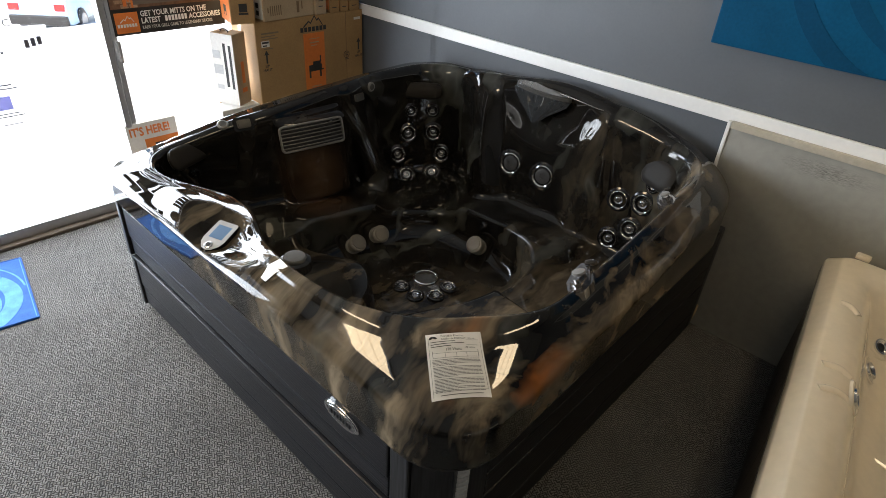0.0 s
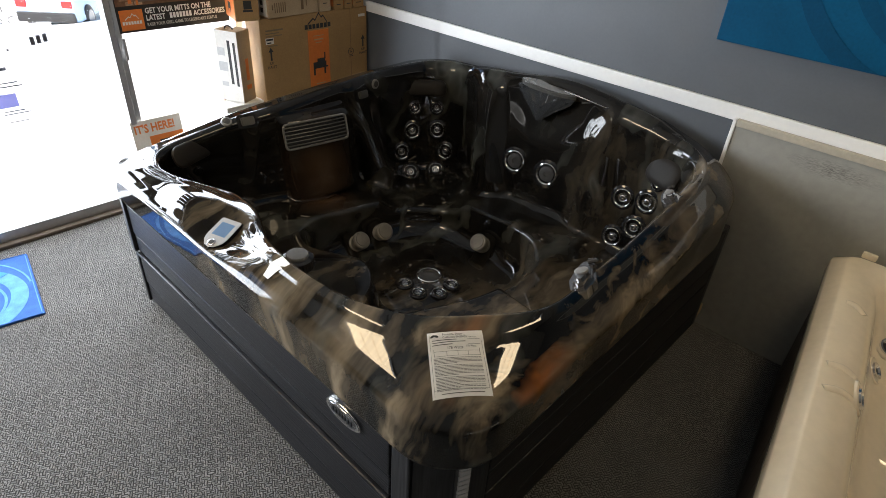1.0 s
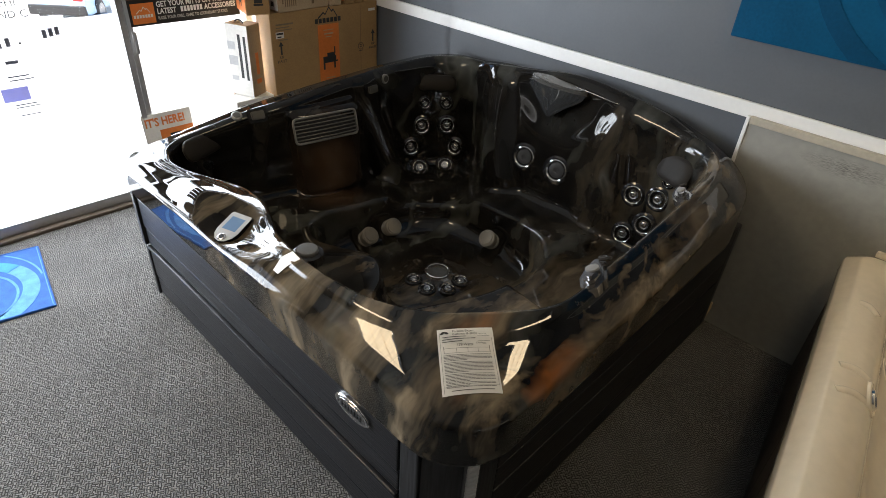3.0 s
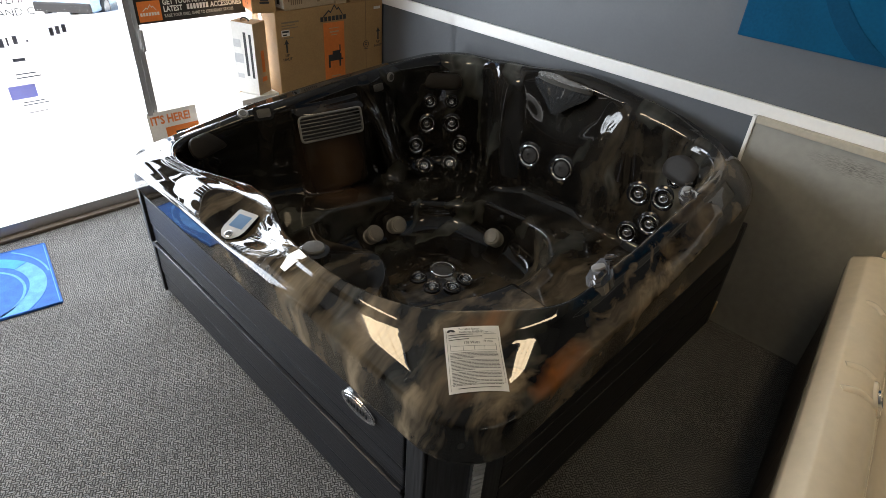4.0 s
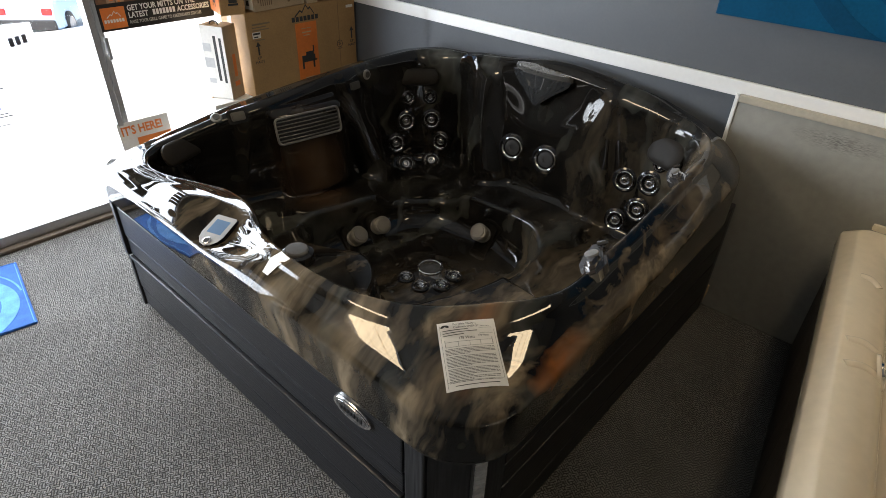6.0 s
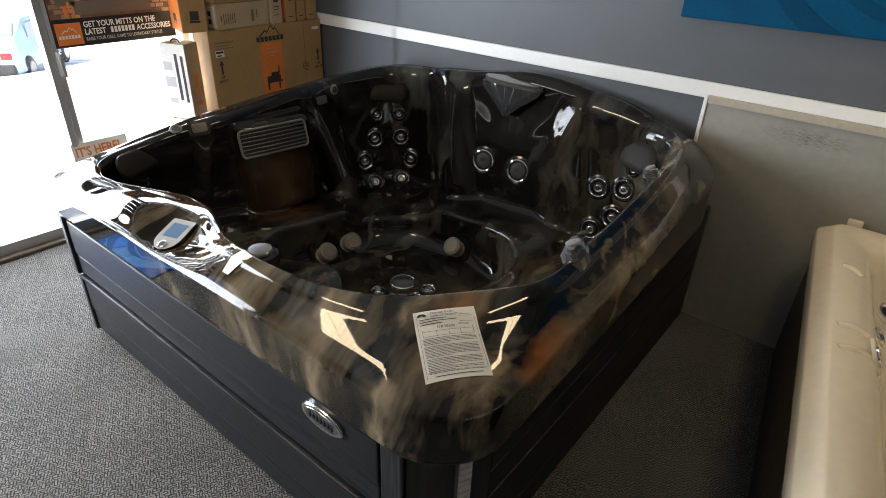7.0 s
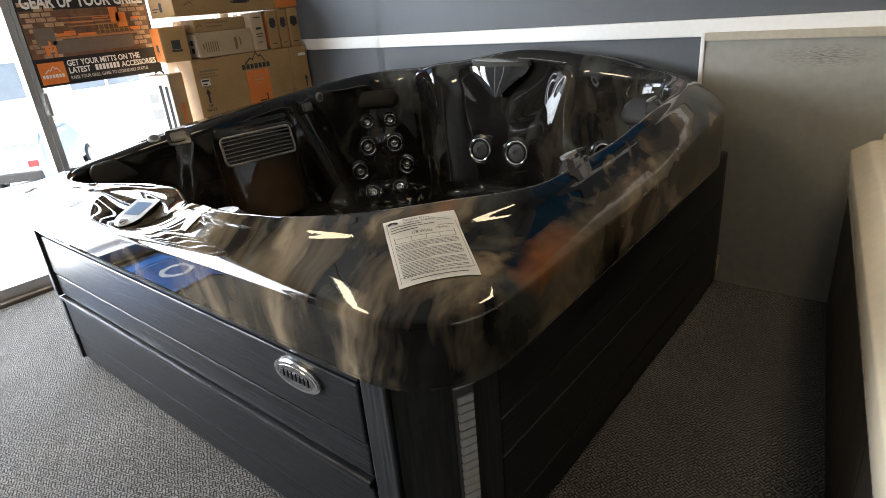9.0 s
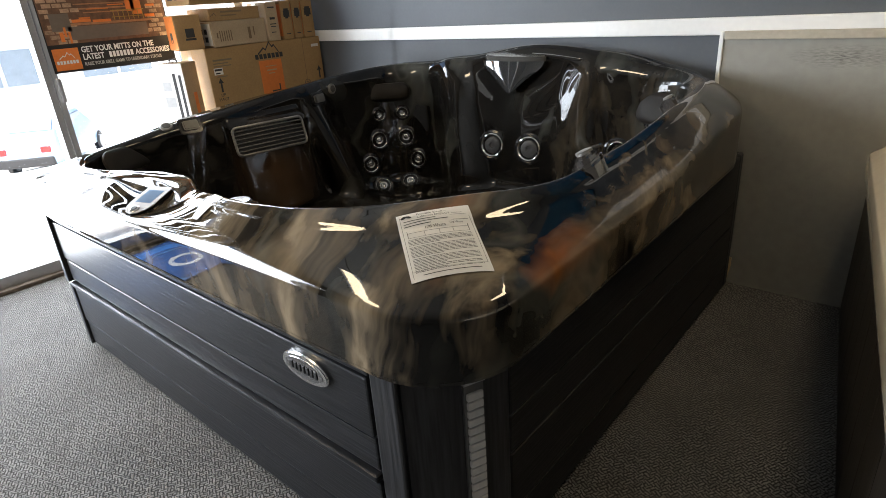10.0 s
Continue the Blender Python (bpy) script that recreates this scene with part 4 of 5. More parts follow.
def filter_housing():
    """Slotted weir set into the filter column."""
    fh = polished("filter_housing", box(0.02, 0.085, 0.86, 1.21, 0.70, 0.82, 0.01), BLACK, "slotted filter weir in a rounded column")
    m = facing((0.178, 1.008, 0.773), (1, -0.14, 0.26))
    bow = lambda y: -0.45 * y * y
    ring = [(x, y, 0.006 + bow(x)) for x, y in rounded(0.190, 0.068, 0.022, 5)]
    part("grille_frame", tube([m @ Vector(q) for q in ring], 0.0065, 8, closed=True), JET_GREY, fh, "grey plastic grille frame", True)
    bm = bmesh.new()
    back = [[bm.verts.new(m @ Vector((x, y, -0.004 + bow(x)))) for x in np.linspace(-0.187, 0.187, 9)] for y in (-0.066, 0.066)]
    for i in range(8):
        bm.faces.new((back[0][i], back[0][i + 1], back[1][i + 1], back[1][i]))
    part("grille_back", bm, BLACK, fh)
    for k in range(6):
        y = -0.049 + 0.0196 * k
        part("slat", tube([m @ Vector((x, y, 0.008 + bow(x))) for x in np.linspace(-0.184, 0.184, 11)], 0.0036, 6), GRILLE, fh, "", True)


filter_housing()


def cushion(place, w, h, thick, tilt_normal, label):
    m = on_shell(*place)
    m = facing(m.translation, tilt_normal)
    bm = bmesh.new()
    rows = []
    for f, s in ((-0.3, 0.96), (0.15, 1.0), (0.55, 0.97), (0.85, 0.85), (1.0, 0.55)):
        rows.append([bm.verts.new(m @ Vector((x * s, y * s - 0.02 * (x / w) ** 2 * 4 * h, f * thick))) for x, y in rounded(w / 2, h / 2, h * 0.42, 7)])
    for a, b in zip(rows, rows[1:]):
        for i in range(len(a)):
            bm.faces.new((a[i], a[(i + 1) % len(a)], b[(i + 1) % len(a)], b[i]))
    bm.faces.new(rows[-1])
    bmesh.ops.recalc_face_normals(bm, faces=bm.faces)
    return polished("headrest", bm, PILLOW, label)


cushion((0.116, 1.908, 0.835), 0.27, 0.105, 0.055, (0.68, -0.68, 0.35), "dark grey moulded foam headrest")
cushion((1.742, 2.05, 0.80), 0.22, 0.15, 0.035, (-0.35, -0.8, 0.45), "dark grey moulded foam headrest")
cushion((0.10, 0.33, 0.815), 0.25, 0.11, 0.022, (0.85, 0.35, 0.40), "dark brown moulded foam headrest")


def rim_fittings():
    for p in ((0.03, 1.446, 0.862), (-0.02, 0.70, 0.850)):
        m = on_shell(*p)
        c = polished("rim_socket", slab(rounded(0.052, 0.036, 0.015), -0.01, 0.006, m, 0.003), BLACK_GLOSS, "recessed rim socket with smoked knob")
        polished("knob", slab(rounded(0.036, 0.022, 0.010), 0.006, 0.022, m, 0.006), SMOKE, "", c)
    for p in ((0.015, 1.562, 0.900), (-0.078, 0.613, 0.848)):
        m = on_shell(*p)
        c = polished("air_control", lathe([(0.028, -0.004), (0.028, 0.006), (0.024, 0.010), (0.018, 0.010)], 24, m), JET_GREY, "round grey air control")
        polished("cap", lathe([(0.019, 0.008), (0.017, 0.012), (0, 0.013)], 20, m), SMOKE, "", c)
    # diverter on the front lip
    m = Matrix.Translation((1.205, 0.185, 0.825))
    c = polished("diverter", lathe([(0.060, -0.035), (0.058, 0.0), (0.050, 0.004), (0.042, 0.006)], 28, m), BLACK_GLOSS, "grey diverter knob inside the lip")
    polished("cap", lathe([(0.043, 0.004), (0.043, 0.012), (0.038, 0.018), (0, 0.019)], 28, m), SMOKE, "", c)
    # two smoked lever knobs on the aisle side
    clear = plain("clear_smoked_acrylic_knob", (0.055, 0.050, 0.047), 0.05, grain=0.05, coat=1.0, spec=0.8)
    for place, normal, turn, k in (((2.042, 0.770, 0.915), (-0.40, -0.10, 0.90), 8, 1.0), ((1.985, 1.510, 0.945), (-0.45, -0.15, 0.88), 14, 0.8)):
        m = facing(place, normal) @ pose(0, 0, 0, 0, 0, turn)
        base = [(k * x, k * y) for x, y in ((-0.105, -0.026), (-0.05, -0.044), (0.02, -0.050), (0.08, -0.034), (0.110, -0.004), (0.095, 0.024), (0.03, 0.044), (-0.03, 0.034), (-0.07, 0.030), (-0.110, 0.008))]
        c = polished("selector_lever", slab(base, -0.03, 0.012 * k, m, 0.010), clear, "clear smoked selector lever on the lip")
        polished("grip", slab([(x * 0.62 + 0.018 * k, y * 0.66) for x, y in base], 0.012 * k, 0.034 * k, m, 0.010), clear, "", c)
        polished("dial", lathe([(0.024 * k, 0.032 * k), (0.023 * k, 0.039 * k), (0.012 * k, 0.041 * k), (0, 0.041 * k)], 24, m @ Matrix.Translation((0.018 * k, 0, 0))), JET_GREY, "", c)
        polished("finger_stop", tube([m @ Vector((-0.10 * k + 0.02 * k * f, 0.03 * k * math.sin(f * 2.2), 0.014 * k + 0.006 * f)) for f in np.linspace(0, 1.4, 9)], 0.008 * k, 8), clear, "", c)


rim_fittings()


def waterfall():
    m = facing((0.985, 2.005, 1.046), (0.02, -0.16, 0.98), (0, 0.98, 0.16))
    w = polished("waterfall", slab(ellipse(0.185, 0.045), -0.012, 0.014, m, 0.006), SMOKE, "smoked oval waterfall spout plate")
    polished("lip", slab(ellipse(0.135, 0.030), -0.032, -0.012, m), STEEL, "", w)
    bm = bmesh.new()
    rows = []
    for z, half, d in ((1.030, 0.190, 0.062), (1.0, 0.175, 0.066), (0.97, 0.135, 0.071), (0.935, 0.085, 0.076), (0.900, 0.045, 0.080), (0.876, 0.014, 0.083)):
        front = [bm.verts.new((0.985 + half * t, 2.02 - d + 0.13 * half * t * t, z)) for t in np.linspace(-1, 1, 13)]
        rows.append([bm.verts.new((0.985 - half, 2.07, z))] + front + [bm.verts.new((0.985 + half, 2.07, z))])
    for a, b in zip(rows, rows[1:]):
        for i in range(14):
            bm.faces.new((a[i], a[i + 1], b[i + 1], b[i]))
    bm.faces.new(rows[0])
    bm.faces.new(rows[-1])
    bmesh.ops.recalc_face_normals(bm, faces=bm.faces)
    polished("chute", bm, plain("smoked_gloss_plastic", (0.03, 0.031, 0.032), 0.03, 0.0, grain=0.02, coat=1.0, spec=0.9), "polished chute below the spout", w)
    polished("rim_groove", tube([(1.06 + 0.0 + 0.30 * math.cos(radians(a)), 2.015 + 0.045 * math.sin(radians(a)), 1.070 - 0.03 * math.cos(radians(a)) ** 2) for a in range(-80, 90, 8)], 0.0035, 6), STEEL, "thin moulded groove line", w)


waterfall()


def control_panel():
    mh = on_shell(0.950, 0.035, 0.852)
    m = facing(mh.translation + Vector((0, 0, 0.004)), (0.10, -0.26, 0.96), (-0.32, 0.92, 0.22)) @ Matrix.Scale(0.86, 4)
    out = [(-0.052, 0.085), (0.052, 0.085), (0.058, 0.078), (0.060, -0.030), (0.052, -0.060), (0.028, -0.088), (0.0, -0.096), (-0.028, -0.088), (-0.052, -0.060), (-0.060, -0.030), (-0.058, 0.078)]
    cp = polished("control_panel", slab(out, -0.03, 0.014, m, 0.006), BLACK_GLOSS, "silver topside control with blue display")
    polished("face", slab([(x * 0.94, y * 0.95) for x, y in out], 0.0162, 0.0185, m), SILVER, "", cp)
    part("display", slab([(-0.036, -0.022), (0.036, -0.022), (0.036, 0.056), (-0.036, 0.056)], 0.0186, 0.0192, m), LCD, cp, "pale blue display")
    polished("button", lathe([(0.019, 0.018), (0.019, 0.022), (0.014, 0.024), (0, 0.024)], 20, m @ Matrix.Translation((0, -0.066, 0))), STEEL, "", cp)
    polished("button_centre", lathe([(0.012, 0.0235), (0.011, 0.0255), (0, 0.0255)], 16, m @ Matrix.Translation((0, -0.066, 0))), BLACK, "", cp)


control_panel()


# ---- papers on the lip ----
def drape(x, y, lift):
    p, nrm, _, _ = SHELL.ray_cast(Vector((x, y, 1.6)), Vector((0, 0, -1)))
    if nrm.z < 0:
        nrm = -nrm
    return p + nrm * lift


def energy_sheet():
    tl, tr, br, bl = (on_shell(*q).translation.to_2d() for q in ((1.928, 0.127, 0.962), (2.022, 0.250, 0.961), (2.152, 0.161, 0.872), (2.049, 0.037, 0.865)))
    W_, H_ = 0.127, 0.159

    def place(u, v, lift):
        a, b = tl.lerp(tr, u / W_), bl.lerp(br, u / W_)
        q = b.lerp(a, v / H_)
        return drape(q.x, q.y, lift)

    t = thing("energy_label", drape(2.03, 0.14, 0.002), "white printed energy guide sheet lying on the tub lip", "paper sheet")
    bm = bmesh.new()
    nu, nv = 10, 12
    for side, lift in ((0, 0.0022), (1, 0.0028)):
        g = [[bm.verts.new(place(W_ * i / nu, H_ * j / nv, lift + 0.004 * (i / nu) * (j / nv) ** 4)) for i in range(nu + 1)] for j in range(nv + 1)]
        for j in range(nv):
            for i in range(nu):
                bm.faces.new((g[j][i], g[j][i + 1], g[j + 1][i + 1], g[j + 1][i]))
    part("sheet", bm, PAPER, t, "", True)

    def print_rect(bm, u0, v0, u1, v1):
        n = max(1, int((u1 - u0) / 0.012))
        for i in range(n):
            a, b = u0 + (u1 - u0) * i / n, u0 + (u1 - u0) * (i + 1) / n
            bm.faces.new([bm.verts.new(place(u, v, 0.0046)) for u, v in ((a, v0), (b, v0), (b, v1), (a, v1))])

    bm = bmesh.new()
    rng = random.Random(4)
    for k in range(23):
        v = 0.0945 - 0.0034 * k - (0.002 if k > 4 else 0) - (0.002 if k > 12 else 0)
        u, end = 0.010, (0.06 if k in (4, 12, 18, 21) else 0.116)
        while u < end:
            w = 0.003 + 0.008 * rng.random()
            print_rect(bm, u, v, min(u + w, end), v + 0.0011)
            u += w + 0.0012
    for u0, v0, u1, v1 in ((0.005, 0.018, 0.122, 0.0185), (0.005, 0.005, 0.0055, 0.150), (0.1215, 0.018, 0.122, 0.150), (0.012, 0.100, 0.115, 0.1006), (0.012, 0.112, 0.115, 0.1126),
                           (0.012, 0.1, 0.0128, 0.118), (0.114, 0.1, 0.115, 0.118), (0.040, 0.1, 0.0406, 0.1125), (0.065, 0.1, 0.0656, 0.1125), (0.088, 0.1, 0.0886, 0.1125), (0.010, 0.137, 0.065, 0.1383),
                           (0.010, 0.132, 0.085, 0.1332), (0.010, 0.127, 0.055, 0.1283), (0.090, 0.127, 0.118, 0.1276), (0.090, 0.138, 0.118, 0.1386), (0.020, 0.008, 0.110, 0.0095)):
        print_rect(bm, u0, v0, u1, v1)
    part("print", bm, INK, t)
    for text, size, u, v in (("Portable Electric Spa", 0.0078, 0.034, 0.149), ("California ENERGY GUIDE", 0.0072, 0.034, 0.1415), ("178 Watts", 0.0085, 0.042, 0.117), ("178 Watts", 0.0055, 0.085, 0.1205)):
        ob = words(text, size, Matrix.Translation((u, v, 0)), INK, t, "lettering", 0.0)
        for vert in ob.data.vertices:
            vert.co = place(min(vert.co.x, W_ - 0.002), vert.co.y, 0.0048)
    bm = bmesh.new()
    for du, turn in ((0.012, 30), (0.020, -25)):
        pts = [(du + 0.006 * math.cos(a) * math.cos(radians(turn)) - 0.0028 * math.sin(a) * math.sin(radians(turn)),
                0.148 + 0.006 * math.cos(a) * math.sin(radians(turn)) + 0.0028 * math.sin(a) * math.cos(radians(turn))) for a in np.linspace(0, 2 * math.pi, 12, endpoint=False)]
        bm.faces.new([bm.verts.new(place(u, v, 0.0048)) for u, v in pts])
    part("leaf_mark", bm, INK, t)


energy_sheet()


def price_tag():
    t = thing("paper_tag", (1.32, 0.05, 0.88), "folded white paper tag on the tub lip", "paper tag")
    flat = lambda x, y: drape(*on_shell(x, y, 0.93).translation.to_2d(), 0.003)
    p = [flat(x, y) for x, y in ((1.318, 0.021), (1.372, 0.011), (1.364, 0.059), (1.311, 0.064))]
    q = [flat(x, y) for x, y in ((1.395, -0.040), (1.368, -0.040))]
    bm = bmesh.new()
    vs = [bm.verts.new(v) for v in p]
    bm.faces.new(vs)
    bm.faces.new((vs[1], vs[0], bm.verts.new(q[1]), bm.verts.new(q[0])))
    up = bmesh.ops.extrude_face_region(bm, geom=list(bm.faces))
    bmesh.ops.translate(bm, vec=(0, 0, 0.0008), verts=[e for e in up["geom"] if isinstance(e, bmesh.types.BMVert)])
    bmesh.ops.recalc_face_normals(bm, faces=bm.faces)
    part("card", bm, PAPER, t)
    rng = random.Random(9)
    bm = bmesh.new()
    for k in range(5):
        a = p[0].lerp(p[3], 0.25 + 0.12 * k)
        b = p[1].lerp(p[2], 0.25 + 0.12 * k)
        for j in range(5):
            if rng.random() < 0.6:
                c = a.lerp(b, 0.45 + 0.09 * j) + Vector((0, 0, 0.0012))
                box(c.x, c.x + 0.0045, c.y, c.y + 0.005, c.z, c.z + 0.0004, bm=bm)
    part("print", bm, INK, t)


price_tag()


# ---- boxes by the shop front ----
def carton(name, x0, x1, y0, y1, z0, z1, material, label, turn=0.0, group="stacked cartons"):
    m = pose((x0 + x1) / 2, (y0 + y1) / 2, z0, 0, 0, turn)
    t = thing(name, m, label, "carton", group)
    hx, hy, h = (x1 - x0) / 2, (y1 - y0) / 2, z1 - z0
    part("body", box(-hx, hx, -hy, hy, 0, h, 0.006, 2, m=m), material, t)
    part("tape", box(-hx * 0.25 - 0.02, -hx * 0.25 + 0.02, -hy - 0.0012, hy + 0.0012, h * 0.8, h + 0.0012, m=m), TAPE, t, "clear packing tape")
    face = m @ facing((hx + 0.0004, 0, 0), (1, 0, 0))
    side = m @ facing((0, -hy - 0.0004, 0), (0, -1, 0))
    return t, face, side, hx, hy, h


def peaks(m, w, material, parent):
    """Mountain outline mark, drawn as plain ridges."""
    bm = bmesh.new()
    pts = [(-0.5, 0.0), (-0.22, 0.22), (-0.12, 0.14), (0.08, 0.42), (0.2, 0.24), (0.3, 0.3), (0.5, 0.0)]
    for (a, b), (c, d) in zip(pts, pts[1:]):
        slab([(a * w, b * w), (c * w, d * w), (c * w, d * w - 0.07 * w), (a * w, b * w - 0.07 * w)], 0.0002, 0.001, m, bm=bm)
    part("mark", bm, material, parent)


def up_mark(m, parent):
    bm = slab([(-0.006, 0), (0.006, 0), (0.006, 0.055), (0.018, 0.055), (0, 0.085), (-0.018, 0.055), (-0.006, 0.055)], 0.0002, 0.001, m)
    part("arrow", bm, INK, parent)
    words("UP", 0.026, m @ Matrix.Translation((0, -0.026, 0.0006)), INK, parent, align="CENTER")
    words("HAUT", 0.026, m @ Matrix.Translation((0, -0.052, 0.0006)), INK, parent, align="CENTER")


def big_carton():
    t, f, s, hx, hy, h = carton("grill_carton", -1.04, -0.74, 1.245, 2.125, 0.0, 1.165, CARD, "large brown grill carton with an orange label")
    at = lambda y, z: f @ Matrix.Translation((y - 1.685, z, 0))
    part("seam", box(0.285, 0.288, 0.0, h, 0.0001, 0.001, m=f), plain("carton_seam", (0.22, 0.14, 0.07), 0.8), t)
    lab = part("label", box(1.605 - 1.685, 1.778 - 1.685, 0.60, 1.052, 0.0002, 0.0016, m=f), ORANGE, t, "orange printed label")
    bm = bmesh.new()
    for x0, x1, z0, z1 in ((-0.055, 0.055, 0.80, 0.835), (-0.055, -0.040, 0.745, 0.80), (0.035, 0.05, 0.745, 0.80), (-0.04, 0.07, 0.79, 0.80), (-0.02, 0.045, 0.835, 0.858), (0.04, 0.05, 0.85, 0.895)):
        box(0.007 + x0, 0.007 + x1, z0, z1, 0.0017, 0.0022, bm=bm, m=f)
    part("picture", bm, INK, lab)
    bars([(-0.03, 0.985, 0.075, 0.008), (-0.02, 0.966, 0.05, 0.005), (-0.035, 1.012, 0.085, 0.004), (-0.03, 0.68, 0.08, 0.006)], f @ Matrix.Translation((0, 0, 0.0016)), CARD_L, lab)
    peaks(at(1.69, 1.10), 0.16, INK, t)
    bars([(1.585 - 1.685 + 0.0315 * k, 1.063, 0.024, 0.030) for k in range(7)], f, INK, t, "emblem")
    bars([(-0.40, 1.085, 0.13, 0.010), (-0.40, 1.068, 0.10, 0.006), (-0.40, 1.052, 0.12, 0.006), (-0.39, 0.99, 0.07, 0.006)], f, plain("grey_print", (0.20, 0.15, 0.09), 0.7), t)
    part("sticker", box(-0.405, -0.345, 1.005, 1.045, 0.0002, 0.001, m=f), CARD_W, t)
    bars([(-0.40, 1.028, 0.05, 0.012), (-0.395, 1.01, 0.03, 0.008)], f @ Matrix.Translation((0, 0, 0.001)), INK, t)
    up_mark(at(1.312, 0.90), t)
    up_mark(at(2.085, 0.885), t)
    part("stamp", tube([f @ Vector((1.972 - 1.685 + 0.024 * math.cos(a), 0.865 + 0.024 * math.sin(a), 0.0008)) for a in np.linspace(0, 2 * math.pi, 20, endpoint=False)], 0.0018, 5, closed=True), INK, t)
    bars([(0.275, 0.872, 0.012, 0.004), (0.290, 0.872, 0.010, 0.004), (0.277, 0.858, 0.022, 0.006), (0.272, 0.83, 0.035, 0.004)], f, INK, t)
    part("sticker", box(0.36, 0.42, 1.10, 1.118, 0.0002, 0.001, m=f), CARD_W, t)


big_carton()


def small_cartons():
    t, f, s, hx, hy, h = carton("accessory_carton", -0.95, -0.735, 1.125, 1.275, 1.165, 1.36, CARD, "brown carton with an orange printed side", -14)
    part("print_panel", box(-hx + 0.004, hx - 0.004, 0.004, h - 0.004, 0.0002, 0.001, m=s), ORANGE, t, "orange printed side")
    bars([(-0.02, 0.07, 0.05, 0.05), (-0.025, 0.055, 0.06, 0.012)], f, INK, t)
    bars([(-0.03, 0.06, 0.055, 0.04), (-0.03, 0.04, 0.008, 0.02), (0.015, 0.04, 0.008, 0.02)], s @ Matrix.Translation((0, 0, 0.001)), INK, t)
    t, f, s, hx, hy, h = carton("griddle_carton", -0.98, -0.735, 1.30, 1.70, 1.166, 1.312, CARD_L, "flat brown carton with line drawings", 4)
    bars([(-0.15 + 0.016 * k, 0.03, 0.006, 0.06) for k in range(6)] + [(0.06, 0.03, 0.02, 0.07), (0.10, 0.05, 0.008, 0.05), (-0.17, 0.05, 0.008, 0.03)], f, plain("brown_print", (0.19, 0.12, 0.06), 0.7), t)
    part("print_panel", box(-hx + 0.01, hx - 0.01, 0.01, h - 0.01, 0.0002, 0.001, m=s), CARD_W, t, "pale printed end")
    bars([(-0.09 + 0.045 * (k % 4), 0.03 + 0.045 * (k // 4), 0.028, 0.03) for k in range(8)], s @ Matrix.Translation((0, 0, 0.001)), INK, t)
    t, f, s, hx, hy, h = carton("cover_carton", -0.97, -0.735, 1.31, 1.67, 1.313, 1.386, CARD, "flat brown carton lying on another", 2)
    bars([(-0.10, 0.045, 0.15, 0.010), (-0.10, 0.025, 0.11, 0.008)], f, plain("faded_print", (0.24, 0.16, 0.08), 0.7), t)
    peaks(f @ Matrix.Translation((-0.15, 0.03, 0)), 0.04, INK, t)
    t, f, s, hx, hy, h = carton("tall_carton", -0.93, -0.735, 1.715, 1.805, 1.166, 1.400, CARD_L, "narrow upright brown carton")
    bars([(-0.02, 0.13, 0.04, 0.014), (-0.025, 0.10, 0.05, 0.006), (-0.02, 0.085, 0.04, 0.005), (-0.02, 0.05, 0.035, 0.005), (-0.025, 0.20, 0.05, 0.008)], f, INK, t)
    for y0, y1, z1 in ((1.835, 1.915, 1.405), (1.925, 1.995, 1.405), (2.005, 2.095, 1.41)):
        t, f, s, hx, hy, h = carton("cup_carton", -0.90, -0.735, y0, y1, 1.166, z1, CARD, "slim brown carton with a black picture")
        bars([(-hy * 0.6, h * 0.58, hy * 1.2, h * 0.17), (-hy * 0.45, h * 0.75, hy * 0.9, h * 0.05), (-hy * 0.3, h * 0.54, hy * 0.6, h * 0.05)], f, INK, t)
        part("print_panel", box(-hx + 0.01, hx - 0.01, 0.02, h - 0.02, 0.0002, 0.001, m=s), ORANGE, t, "orange printed side")
        bars([(-hy * 0.5, h * 0.13, hy * 0.9, 0.005)], f, INK, t)
    t, f, s, hx, hy, h = carton("long_carton", -1.0, -0.735, 1.20, 2.115, 1.412, 1.535, CARD, "long brown carton laid across the stack", 2)
    part("print_panel", box(0.27, hy - 0.01, 0.008, h - 0.008, 0.0002, 0.001, m=f), ORANGE, t, "orange printed end")
    # flat black bars stand in for the dark inside of a grip opening
    bars([(-0.05, 0.05, 0.10, 0.018), (-0.07, 0.055, 0.14, 0.008)], f, INK, t, "hand_hole_bars")
    peaks(f @ Matrix.Translation((-0.36, 0.055, 0)), 0.06, INK, t)
    bars([(-0.10, 0.03, 0.05, 0.006), (-0.10, 0.045, 0.07, 0.006), (-0.02, 0.03, 0.03, 0.05)], s, INK, t)
    # white printed carton beside the stack, and one below it
    t, f, s, hx, hy, h = carton("spare_part_carton", -1.03, -0.76, 0.96, 1.235, 0.0, 0.640, CARD_W, "white printed carton with grey lettering")
    bars([(-0.11 + 0.05 * (k % 5), 0.585 - 0.05 * (k // 5), 0.03, 0.028) for k in range(15)], f, plain("pale_grey_print", (0.4, 0.38, 0.36), 0.7), t)
    t, f, s, hx, hy, h = carton("fryer_carton", -0.965, -0.795, 1.06, 1.19, 0.641, 1.10, CARD_L, "brown and white carton with black stripes", 24)
    part("print_panel", box(-hx + 0.002, hx - 0.002, 0.002, h - 0.002, 0.0002, 0.001, m=s), CARD_W, t, "white printed face")
    bars([(0.005, 0.12, 0.020, 0.28), (0.046, 0.11, 0.018, 0.28)], s @ Matrix.Translation((0, 0, 0.001)), INK, t, "stripe")
